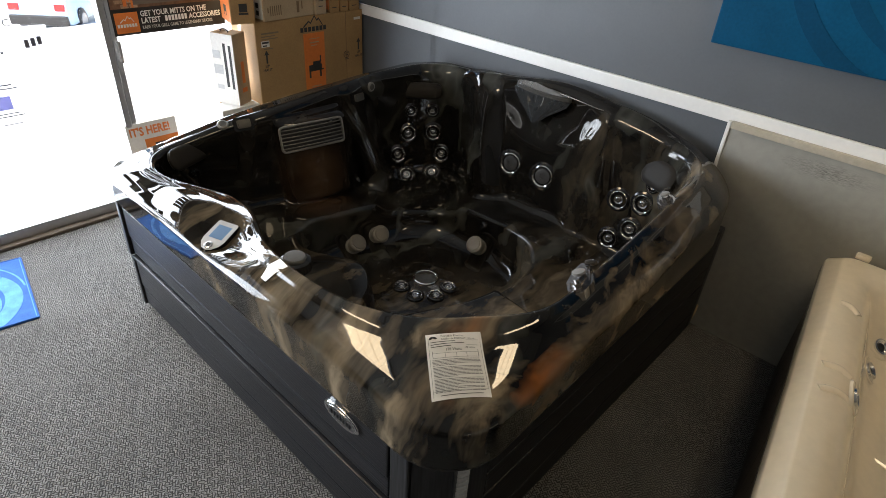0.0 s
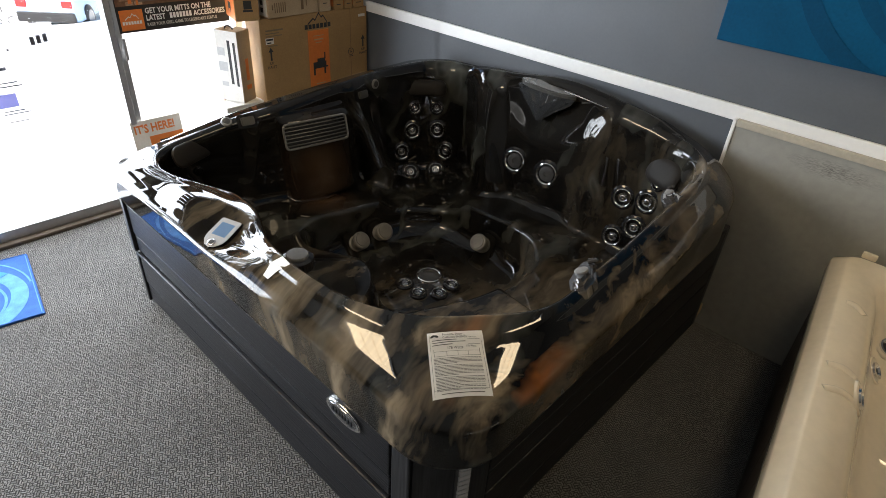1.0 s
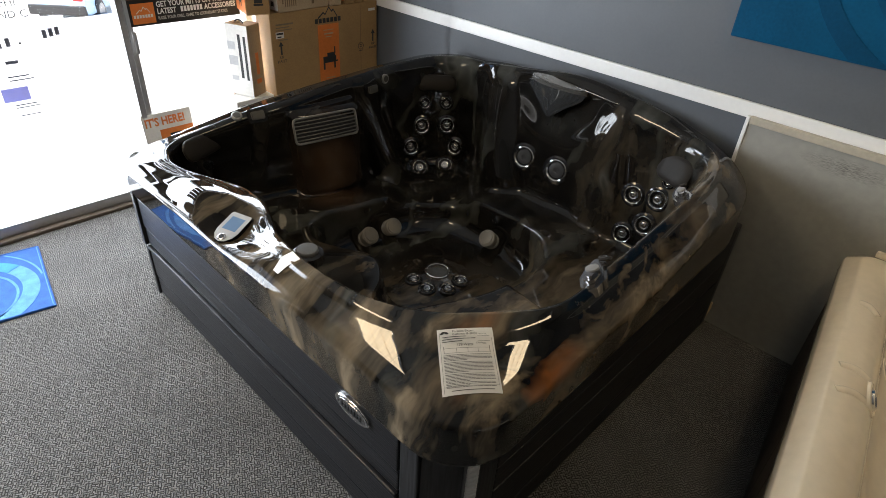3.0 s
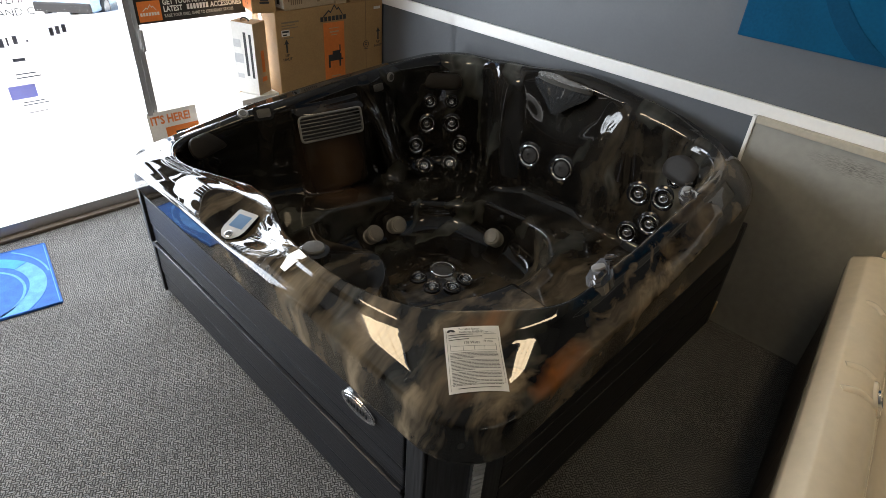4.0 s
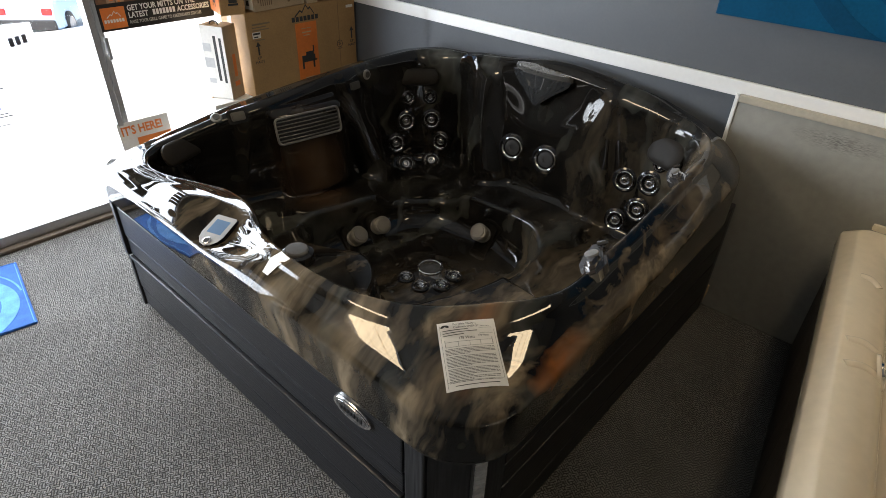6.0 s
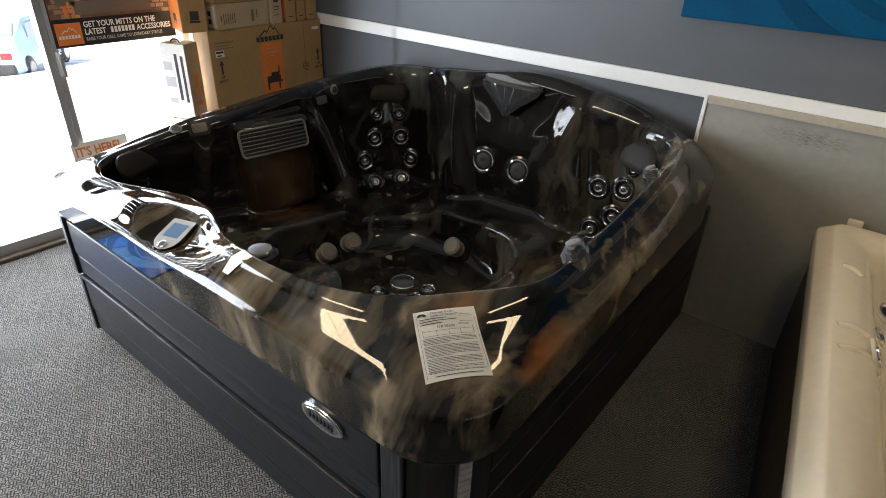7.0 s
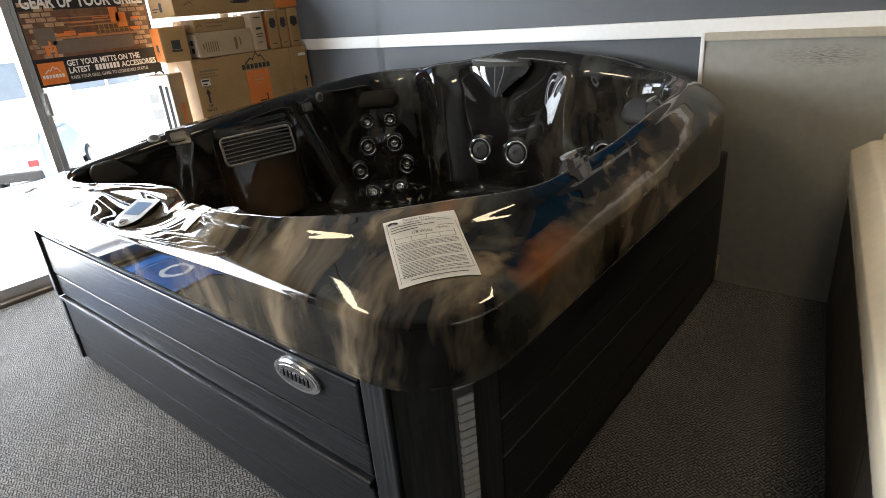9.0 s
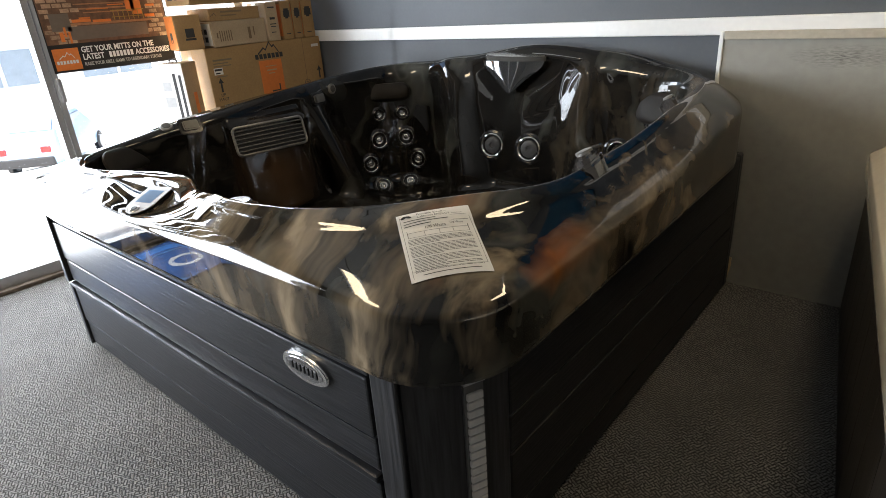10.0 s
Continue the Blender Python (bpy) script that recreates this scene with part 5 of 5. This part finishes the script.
    bars([(-0.08, 0.30, 0.06, 0.05), (-0.08, 0.20, 0.07, 0.06), (-0.07, 0.10, 0.05, 0.03)], s @ Matrix.Translation((0, 0, 0.001)), plain("silver_grey_print", (0.5, 0.5, 0.5), 0.6), t)
    bars([(-0.01, 0.14, 0.03, 0.14), (-0.02, 0.08, 0.05, 0.03)], f, ORANGE, t)
    part("handle", tube([s @ Vector((0.03 * math.cos(a), h + 0.002 + 0.02 * math.sin(a), -0.04)) for a in np.linspace(0, math.pi, 9)], 0.005, 6), BLACK, t, "", True)


small_cartons()


def here_sign():
    m = facing((-1.015, 0.70, 0.0), (0.995, 0, 0.10))
    t = thing("promotion_sign", m, "white and orange printed board leaning on the window", "sign board")
    part("board", box(-0.25, 0.075, 0.0, 0.565, -0.006, 0.0, 0.002, m=m), CARD_W, t)
    part("picture", box(-0.15, 0.070, 0.28, 0.455, 0.0002, 0.001, m=m), ORANGE, t, "orange printed picture")
    bars([(-0.11, 0.33, 0.14, 0.06), (-0.09, 0.30, 0.014, 0.04), (0.01, 0.30, 0.014, 0.04), (-0.09, 0.39, 0.09, 0.03)], m @ Matrix.Translation((0, 0, 0.001)), INK, t)
    words("IT'S HERE!", 0.075, m @ Matrix.Translation((-0.235, 0.485, 0.0006)), ORANGE, t, squeeze=0.80, bold=0.03, label="orange capital lettering")


here_sign()


def poster():
    """Printed poster hung inside the glass."""
    m = facing((GLASS_X + 0.040, 0.868, 1.105), (1, 0, 0))
    t = thing("poster", m, "dark grilling poster with white lettering on the glass", "poster")
    W_, H_ = 0.70, 0.475
    dark = plain("poster_black", (0.016, 0.014, 0.013), 0.4)
    # print colours lifted to stand in for daylight shining through the sheet
    brick = plain("poster_brick", (0.42, 0.27, 0.17), 0.5, grain=0.25, scale=90)
    wood = plain("poster_wood", (0.36, 0.17, 0.08), 0.5, grain=0.2)
    grey = plain("poster_grey", (0.16, 0.125, 0.10), 0.5)
    part("sheet", box(-W_ / 2, W_ / 2, 0, H_, -0.002, 0, m=m), dark, t)
    bars([(-W_ / 2 + 0.006, 0.148, W_ - 0.012, 0.245)], m @ Matrix.Translation((0, 0, -0.0006)), plain("poster_backdrop", (0.15, 0.075, 0.04), 0.5, grain=0.3, scale=40), t, "backdrop_picture")
    rng = random.Random(2)
    rows = []
    for r in range(11):
        y = 0.15 + 0.0265 * r
        x = -W_ / 2 + 0.012 + (0.02 if r % 2 else 0)
        while x < W_ / 2 - 0.05:
            if abs(x) > 0.17 + 0.06 * rng.random() and rng.random() < 0.92:
                rows.append((x, y, 0.045, 0.020))
            x += 0.052
    bars(rows, m, brick, t, "brick_picture")
    up = m @ Matrix.Translation((0, 0, 0.0009))
    bars([(-0.22, 0.165, 0.44, 0.07), (-0.30, 0.215, 0.10, 0.09)], up, grey, t, "grill_picture")
    bars([(-0.20, 0.24, 0.46, 0.012), (-0.14, 0.32, 0.30, 0.008), (-0.16, 0.345, 0.30, 0.006), (-0.12, 0.30, 0.28, 0.006)], up, wood, t, "shelf_picture")
    bars([(-0.19, 0.255, 0.10, 0.016), (-0.08, 0.250, 0.10, 0.014), (0.12, 0.30, 0.05, 0.09), (0.15, 0.28, 0.06, 0.08), (-0.27, 0.16, 0.02, 0.05), (-0.225, 0.15, 0.012, 0.06), (0.22, 0.262, 0.06, 0.016), (-0.15, 0.272, 0.06, 0.008), (0.02, 0.335, 0.09, 0.006), (-0.10, 0.318, 0.12, 0.005), (0.24, 0.32, 0.05, 0.012), (-0.245, 0.185, 0.012, 0.05)],
         up @ Matrix.Translation((0, 0, 0.0008)), ORANGE, t, "tool_picture")
    bars([(0.04 + 0.028 * k, 0.255, 0.004, 0.055) for k in range(7)] + [(0.03, 0.305, 0.19, 0.004), (0.03, 0.27, 0.19, 0.003)], up @ Matrix.Translation((0, 0, 0.0012)), plain("poster_gold", (0.35, 0.22, 0.05), 0.5), t, "rack_picture")
    bars([(-0.335, 0.012, 0.135, 0.115)], up, ORANGE, t, "orange_square")
    peaks(m @ Matrix.Translation((-0.268, 0.075, 0.0022)), 0.08, CARD_W, t)
    bars([(-0.325 + 0.0165 * k, 0.045, 0.012, 0.018) for k in range(7)], m @ Matrix.Translation((0, 0, 0.0018)), CARD_W, t, "emblem")
    words("GEAR UP YOUR GRILL", 0.085, m @ Matrix.Translation((-0.325, 0.405, 0.0014)), WHITE, t, squeeze=0.78, bold=0.03)
    words("GET YOUR MITTS ON THE", 0.044, m @ Matrix.Translation((-0.185, 0.098, 0.0014)), WHITE, t, squeeze=0.80, bold=0.025)
    words("LATEST", 0.044, m @ Matrix.Translation((-0.185, 0.058, 0.0014)), WHITE, t, squeeze=0.80, bold=0.025)
    bars([(-0.040 + 0.0205 * k, 0.058, 0.015, 0.031) for k in range(7)], m @ Matrix.Translation((0, 0, 0.0012)), WHITE, t, "emblem")
    words("ACCESSORIES", 0.044, m @ Matrix.Translation((0.112, 0.058, 0.0014)), WHITE, t, squeeze=0.78, bold=0.025)
    words("RAISE YOUR GRILL GAME TO LEGENDARY STATUS", 0.026, m @ Matrix.Translation((-0.185, 0.026, 0.0014)), plain("poster_small_print", (0.5, 0.48, 0.45), 0.5), t, squeeze=0.76, bold=0.02)


poster()


def door_stickers():
    m = facing((GLASS_X + 0.004, 0.0, 0.0), (1, 0, 0))
    t = thing("door_lettering", (GLASS_X + 0.004, 0.0, 0.9), "grey stick-on lettering on the door glass", "window lettering")
    ink = film_material("faded_grey_letter", (0.14, 0.14, 0.155))
    part("notice", slab([(0.035, 1.005), (0.185, 1.0), (0.185, 1.205), (0.035, 1.21)], 0.0, 0.0006, m), film_material("white_notice_paper", (0.85, 0.85, 0.86)), t, "white paper notice")
    front = m @ Matrix.Translation((0, 0, 0.001))
    bars([(0.060, 1.095, 0.022, 0.045), (0.092, 1.10, 0.022, 0.045), (0.124, 1.105, 0.022, 0.045)], front, ink, t)
    bars([(-0.185, 1.065, 0.022, 0.045), (-0.150, 1.07, 0.010, 0.045), (-0.120, 1.075, 0.022, 0.045), (-0.060, 1.08, 0.012, 0.012)], front, ink, t)
    bars([(-0.15, 0.985, 0.06, 0.018), (-0.16, 0.915, 0.10, 0.007), (-0.16, 0.895, 0.12, 0.007), (-0.17, 0.76, 0.11, 0.006), (-0.17, 0.745, 0.13, 0.006), (-0.16, 0.70, 0.10, 0.005)], front, ink, t)
    bars([(-0.215, 0.785, 0.13, 0.075)], front, film_material("lavender_sticker", (0.30, 0.30, 0.46)), t, "sticker")
    words("VEHI", 0.055, front @ Matrix.Translation((-0.13, 1.275, 0)), ink, t)
    words("AND C", 0.055, front @ Matrix.Translation((-0.15, 1.215, 0)), ink, t)


door_stickers()


# ---- wall board, canvas, mat ----
def window_graphics():
    """Dark vinyl strips across the shop front's unseen head, gapped, added to darken reflections."""
    m = facing((GLASS_X + 0.004, 0.0, 0.0), (1, 0, 0))
    vinyl = plain("dark_window_vinyl", (0.05, 0.05, 0.055), 0.5)
    for a, b, z in ((-0.94, -0.30, 1.56), (-0.20, 0.42, 1.60)):
        t = thing("window_graphic", (GLASS_X + 0.004, (a + b) / 2, z), "dark vinyl strip added on the unseen upper glass to darken reflections", "window graphic", "window graphics")
        step = (b - a) / 4
        for k in range(4):
            u0, u1 = a + step * k, a + step * (k + 1) - 0.03
            low = z + 0.0075 * k
            pane = part("vinyl", slab([(u0, low), (u1, low + 0.005), (u1, 2.13), (u0, 2.13)], 0.0, 0.002, m), vinyl, t)
            part("stripe", slab([(u0 + 0.02, low + 0.09), (u1 - 0.02, low + 0.095), (u1 - 0.02, low + 0.13), (u0 + 0.02, low + 0.125)], 0.0024, 0.0034, m), LABEL_GREY, pane)


window_graphics()


def wall_board():
    t = thing("wall_board", (2.6, WALL_Y, 0), "grey-green scuffed board standing against the wall", "wall board")
    mt = plain("scuffed_grey_board", (0.30, 0.295, 0.265), 0.55, grain=0.06, scale=25, bump=0.1)
    n, l = mt.node_tree.nodes, mt.node_tree.links
    b = n["Principled BSDF"]
    tc, mp, no = n.new("ShaderNodeTexCoord"), n.new("ShaderNodeMapping"), n.new("ShaderNodeTexNoise")
    mp.inputs["Location"].default_value, mp.inputs["Scale"].default_value = (-2.42 * 4.6, 0, -1.045 * 19), (4.6, 0, 19)
    sph = n.new("ShaderNodeTexGradient")
    sph.gradient_type = "SPHERICAL"
    l.new(tc.outputs["Object"], mp.inputs["Vector"])
    l.new(mp.outputs["Vector"], sph.inputs["Vector"])
    mp2 = n.new("ShaderNodeMapping")
    mp2.inputs["Scale"].default_value = (9, 9, 55)
    l.new(tc.outputs["Object"], mp2.inputs["Vector"])
    l.new(mp2.outputs["Vector"], no.inputs["Vector"])
    no.inputs["Detail"].default_value = 6
    r1 = n.new("ShaderNodeMapRange")
    r1.inputs[1].default_value, r1.inputs[2].default_value = 0.42, 0.70
    l.new(no.outputs["Fac"], r1.inputs[0])
    mu = n.new("ShaderNodeMath")
    mu.operation = "MULTIPLY"
    l.new(r1.outputs[0], mu.inputs[0])
    l.new(sph.outputs["Fac"], mu.inputs[1])
    mx = n.new("ShaderNodeMix")
    mx.data_type = "RGBA"
    old = b.inputs["Base Color"].links[0].from_socket
    l.new(mu.outputs[0], mx.inputs[0])
    l.new(old, mx.inputs[6])
    mx.inputs[7].default_value = (0.05, 0.047, 0.042, 1)
    l.new(mx.outputs[2], b.inputs["Base Color"])
    part("board", box(1.965, 3.75, WALL_Y - 0.038, WALL_Y - 0.024, 0.0, 1.125), mt, t)
    part("edge_strip", box(1.955, 1.972, WALL_Y - 0.046, WALL_Y - 0.023, 0.0, 1.145, 0.003), WHITE, t, "white edge strip")
    part("top_strip", box(1.973, 3.75, WALL_Y - 0.046, WALL_Y - 0.023, 1.112, 1.146, 0.003), plain("buff_edge_strip", (0.45, 0.41, 0.33), 0.4), t, "buff top edge strip")


wall_board()


def canvas():
    t = thing("wall_canvas", (2.6, WALL_Y, 1.46), "deep blue canvas print with darker curved swirls", "canvas print")
    y = WALL_Y - 0.04
    part("canvas", box(1.765, 3.45, y, WALL_Y - 0.001, 1.462, 2.45, 0.006), CANVAS, t)
    m = facing((2.72, y - 0.0005, 1.95), (0, -1, 0))
    for r, w, a0, a1 in ((0.62, 0.07, 150, 330), (0.46, 0.05, 120, 310), (0.30, 0.06, 90, 300)):
        a = [radians(v) for v in np.linspace(a0, a1, 30)]
        k = np.sin(np.linspace(0.05, 0.95, 30) * math.pi) * w
        out = [(r * 1.2 * math.cos(q), max(r * math.sin(q), -0.485)) for q in a] + [((r - s) * 1.2 * math.cos(q), max((r - s) * math.sin(q), -0.485)) for q, s in reversed(list(zip(a, k)))]
        part("swirl", slab(out, 0.0, 0.0012, m), CANVAS_D, t)


canvas()


def floor_mat():
    u = Vector((-0.643, 0.096, 0)).normalized()
    v = Vector((-u.y, u.x, 0)) * -1
    v = Vector((u.y, -u.x, 0)) if Vector((u.y, -u.x, 0)).y < 0 else Vector((-u.y, u.x, 0))
    m = Matrix((u, v, u.cross(v))).transposed().to_4x4()
    m.translation = Vector((-0.242, -0.431, 0.0))
    if u.cross(v).z < 0:
        m = m @ Matrix.Diagonal((1, 1, -1, 1))
    t = thing("floor_mat", (-0.55, -0.9, 0), "blue floor mat with pale blue swirl rings", "floor mat")
    bm = slab(rounded(0.325, 0.5, 0.01, 3), 0.0005, 0.009, m @ Matrix.Translation((0.325, 0.5, 0)), 0.002)
    bmesh.ops.recalc_face_normals(bm, faces=bm.faces)
    part("mat_body", bm, MAT_BLUE, t)
    part("border", tube([m @ Vector((x + 0.325, y + 0.5, 0.0065)) for x, y in rounded(0.318, 0.493, 0.012, 3)], 0.0055, 6, closed=True), MAT_BLUE, t, "", True)
    mid = plain("bright_blue_mat_pile", (0.03, 0.20, 0.62), 0.95, grain=0.15, scale=300, bump=0.4)
    for cx, cy, r, w, a0, a1, mt in ((0.27, 0.385, 0.345, 0.078, -52, 60, mid), (0.27, 0.385, 0.345, 0.080, -180, -53, MAT_LIGHT), (0.27, 0.385, 0.345, 0.060, 61, 179, MAT_LIGHT),
                                     (0.24, 0.40, 0.262, 0.013, -150, 150, MAT_LIGHT), (0.30, 0.44, 0.425, 0.010, -85, -40, MAT_LIGHT), (0.27, 0.42, 0.10, 0.03, 0, 359, MAT_WHITE)):
        a = [radians(q) for q in np.linspace(a0, a1, 40)]
        keep = lambda x: min(max(x, 0.012), 0.638)
        out = [(keep(cx + r * math.cos(q)), cy + r * math.sin(q)) for q in a] + [(keep(cx + (r - w) * math.cos(q)), cy + (r - w) * math.sin(q)) for q in reversed(a)]
        clean = [p for i, p in enumerate(out) if abs(p[0] - out[i - 1][0]) + abs(p[1] - out[i - 1][1]) > 0.0005]
        part("swirl", slab(clean, 0.006, 0.0105, m), mt, t)
    part("edge_line", slab([(0.004, 0.004), (0.646, 0.004), (0.646, 0.014), (0.004, 0.014)], 0.006, 0.0104, m), MAT_LIGHT, t)


floor_mat()


def loose_handle():
    t = thing("loose_handle", (2.105, 2.095, 0), "cream plastic pull handle standing against the board", "handle")
    pts = [(2.090, 2.068, 0.014), (2.103, 2.073, 0.012), (2.112, 2.083, 0.034), (2.116, 2.093, 0.079), (2.118, 2.098, 0.109), (2.110, 2.100, 0.126)]
    part("grip", tube(pts, 0.0085, 8), BRASS, t, "", True)
    for p in (pts[0], pts[-1]):
        part("foot", box(p[0] - 0.014, p[0] + 0.014, p[1] - 0.006, p[1] + 0.008, p[2] - 0.011, p[2] + 0.011, 0.004), BRASS, t)


loose_handle()


# ---- the ivory tub ----
def ivory_tub():
    t = thing("ivory_hot_tub", (3.5, 1.3, 0), "ivory acrylic hot tub with dark brown skirt", "hot tub")
    y0, y1, x1 = -0.30, 2.09, 4.55

    def left(y, inset):
        return 2.556 + (2.11 - y) * 0.138 + inset

    def ring(inset, z, rad, n=60):
        """A closed loop: the left side leans, the others are square."""
        pts = []
        hy = (y1 - y0) / 2 - inset
        cy = (y0 + y1) / 2
        for (sx, sy), a0 in (((1, 1), 0), ((-1, 1), 90), ((-1, -1), 180), ((1, -1), 270)):
            for i in range(9):
                a = radians(a0 + 90 * i / 8)
                y = cy + sy * (hy - rad) + rad * math.sin(a)
                base = (x1 - inset - rad) if sx > 0 else left(y, inset) + rad
                pts.append((base + rad * math.cos(a), y, z))
        dense = []
        for i, (p, q) in enumerate(zip(pts, pts[1:] + pts[:1])):
            k = 10 if i % 9 == 8 else 1
            dense += [tuple(p[c] + (q[c] - p[c]) * f / k for c in range(3)) for f in range(k)]
        return dense

    spec = [(0.03, 0.62, 0.06), (0.0, 0.62, 0.07), (-0.003, 0.64, 0.07), (0.0, 0.698, 0.07), (0.004, 0.707, 0.07), (0.046, 0.747, 0.07), (0.051, 0.751, 0.07), (0.058, 0.7535, 0.07), (0.12, 0.748, 0.08), (0.158, 0.738, 0.09),
            (0.180, 0.722, 0.10), (0.205, 0.67, 0.12), (0.245, 0.55, 0.16), (0.29, 0.485, 0.2), (0.35, 0.458, 0.2), (0.50, 0.445, 0.22), (0.545, 0.41, 0.22), (0.57, 0.20, 0.22), (0.62, 0.13, 0.2), (0.72, 0.12, 0.12)]
    bm = bmesh.new()
    rows = [[bm.verts.new(p) for p in ring(*s)] for s in spec]
    for a, b in zip(rows, rows[1:]):
        for i in range(len(a)):
            j = (i + 1) % len(a)
            bm.faces.new((a[i], a[j], b[j], b[i]))
    bm.faces.new(rows[-1])
    bmesh.ops.recalc_face_normals(bm, faces=bm.faces)
    tree = BVHTree.FromBMesh(bm)
    part("shell", bm, WHITE_TUB, t, "glossy ivory acrylic shell", True)
    brown = woodgrain_material("dark_brown_skirt_board", (0.022, 0.018, 0.014), "Z", 0.5)
    sk = [(left(y1, 0.035), y1 - 0.03), (left(y0, 0.035), y0 + 0.03), (x1 - 0.04, y0 + 0.03), (x1 - 0.04, y1 - 0.03)]
    part("skirt", slab(sk, 0.0, 0.115), brown, t, "dark brown base")
    n = 12
    for k in range(n):
        a, b = y0 + 0.035 + (y1 - y0 - 0.07) * k / n, y0 + 0.035 + (y1 - y0 - 0.07) * (k + 1) / n - 0.004
        part("plank", slab([(left(a, 0.022), a), (left(a, 0.06), a), (left(b, 0.06), b), (left(b, 0.022), b)], 0.015, 0.62), brown, t)
    part("side_panel", box(left(y0, 0.05), x1 - 0.06, y0 + 0.02, y0 + 0.05, 0.015, 0.62), brown, t)
    part("side_panel", box(left(y1, 0.05), x1 - 0.06, y1 - 0.05, y1 - 0.03, 0.015, 0.62), brown, t)
    part("side_panel", box(x1 - 0.06, x1 - 0.03, y0 + 0.05, y1 - 0.05, 0.015, 0.62), brown, t)

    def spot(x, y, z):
        d = (Vector((x, y, z)) - CAMERA_STAND).normalized()
        p, nrm, _, _ = tree.ray_cast(CAMERA_STAND, d)
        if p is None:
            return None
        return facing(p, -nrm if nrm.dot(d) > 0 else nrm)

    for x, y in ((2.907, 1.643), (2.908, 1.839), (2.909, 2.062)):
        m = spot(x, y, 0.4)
        if m is None:
            continue
        j = part("jet", lathe([(0.058, -0.006), (0.056, 0.003), (0.050, 0.006), (0.044, 0.003), (0.030, 0.005)], 26, m), WHITE_TUB, t, "", True)
        part("ring", lathe([(0.035, 0.003), (0.033, 0.011), (0.026, 0.012), (0.018, 0.004)], 24, m), CHROME, j, "", True)
        part("nozzle", lathe([(0.018, 0.002), (0.014, 0.006), (0.006, 0.006), (0, 0.002)], 18, m), BLACK, j, "", True)
    # moulded grip ridges on the lip
    for (xa, ya), (xb, yb) in (((2.706, 1.631), (2.772, 1.604)), ((2.752, 1.191), (2.836, 1.206)), ((2.775, 1.06), (2.862, 1.09))):
        pts = []
        for f in np.linspace(0, 1, 9):
            p, nn, _, _ = tree.ray_cast(Vector((xa + (xb - xa) * f, ya + (yb - ya) * f + 0.012 * math.sin(math.pi * f), 1.2)), Vector((0, 0, -1)))
            if p is not None:
                pts.append(p + Vector((0, 0, -0.014 + 0.004 * math.sin(math.pi * f))))
        if len(pts) > 2:
            part("grip_ridge", tube(pts, 0.020, 10), WHITE_TUB, t, "", True)
    # moulded seat steps
    for ya, dz in ((1.26, 0.0), (1.04, 0.0)):
        part("seat_ridge", tube([(left(ya, 0.26) + 0.05 * k, ya - 0.012 * k, 0.452) for k in range(8)], 0.012, 8), WHITE_TUB, t, "", True)
    part("corner_tab", box(left(y1, 0.10), left(y1, 0.16), y1 - 0.02, y1 + 0.005, 0.735, 0.765, 0.010), WHITE_TUB, t, "", True)


ivory_tub()
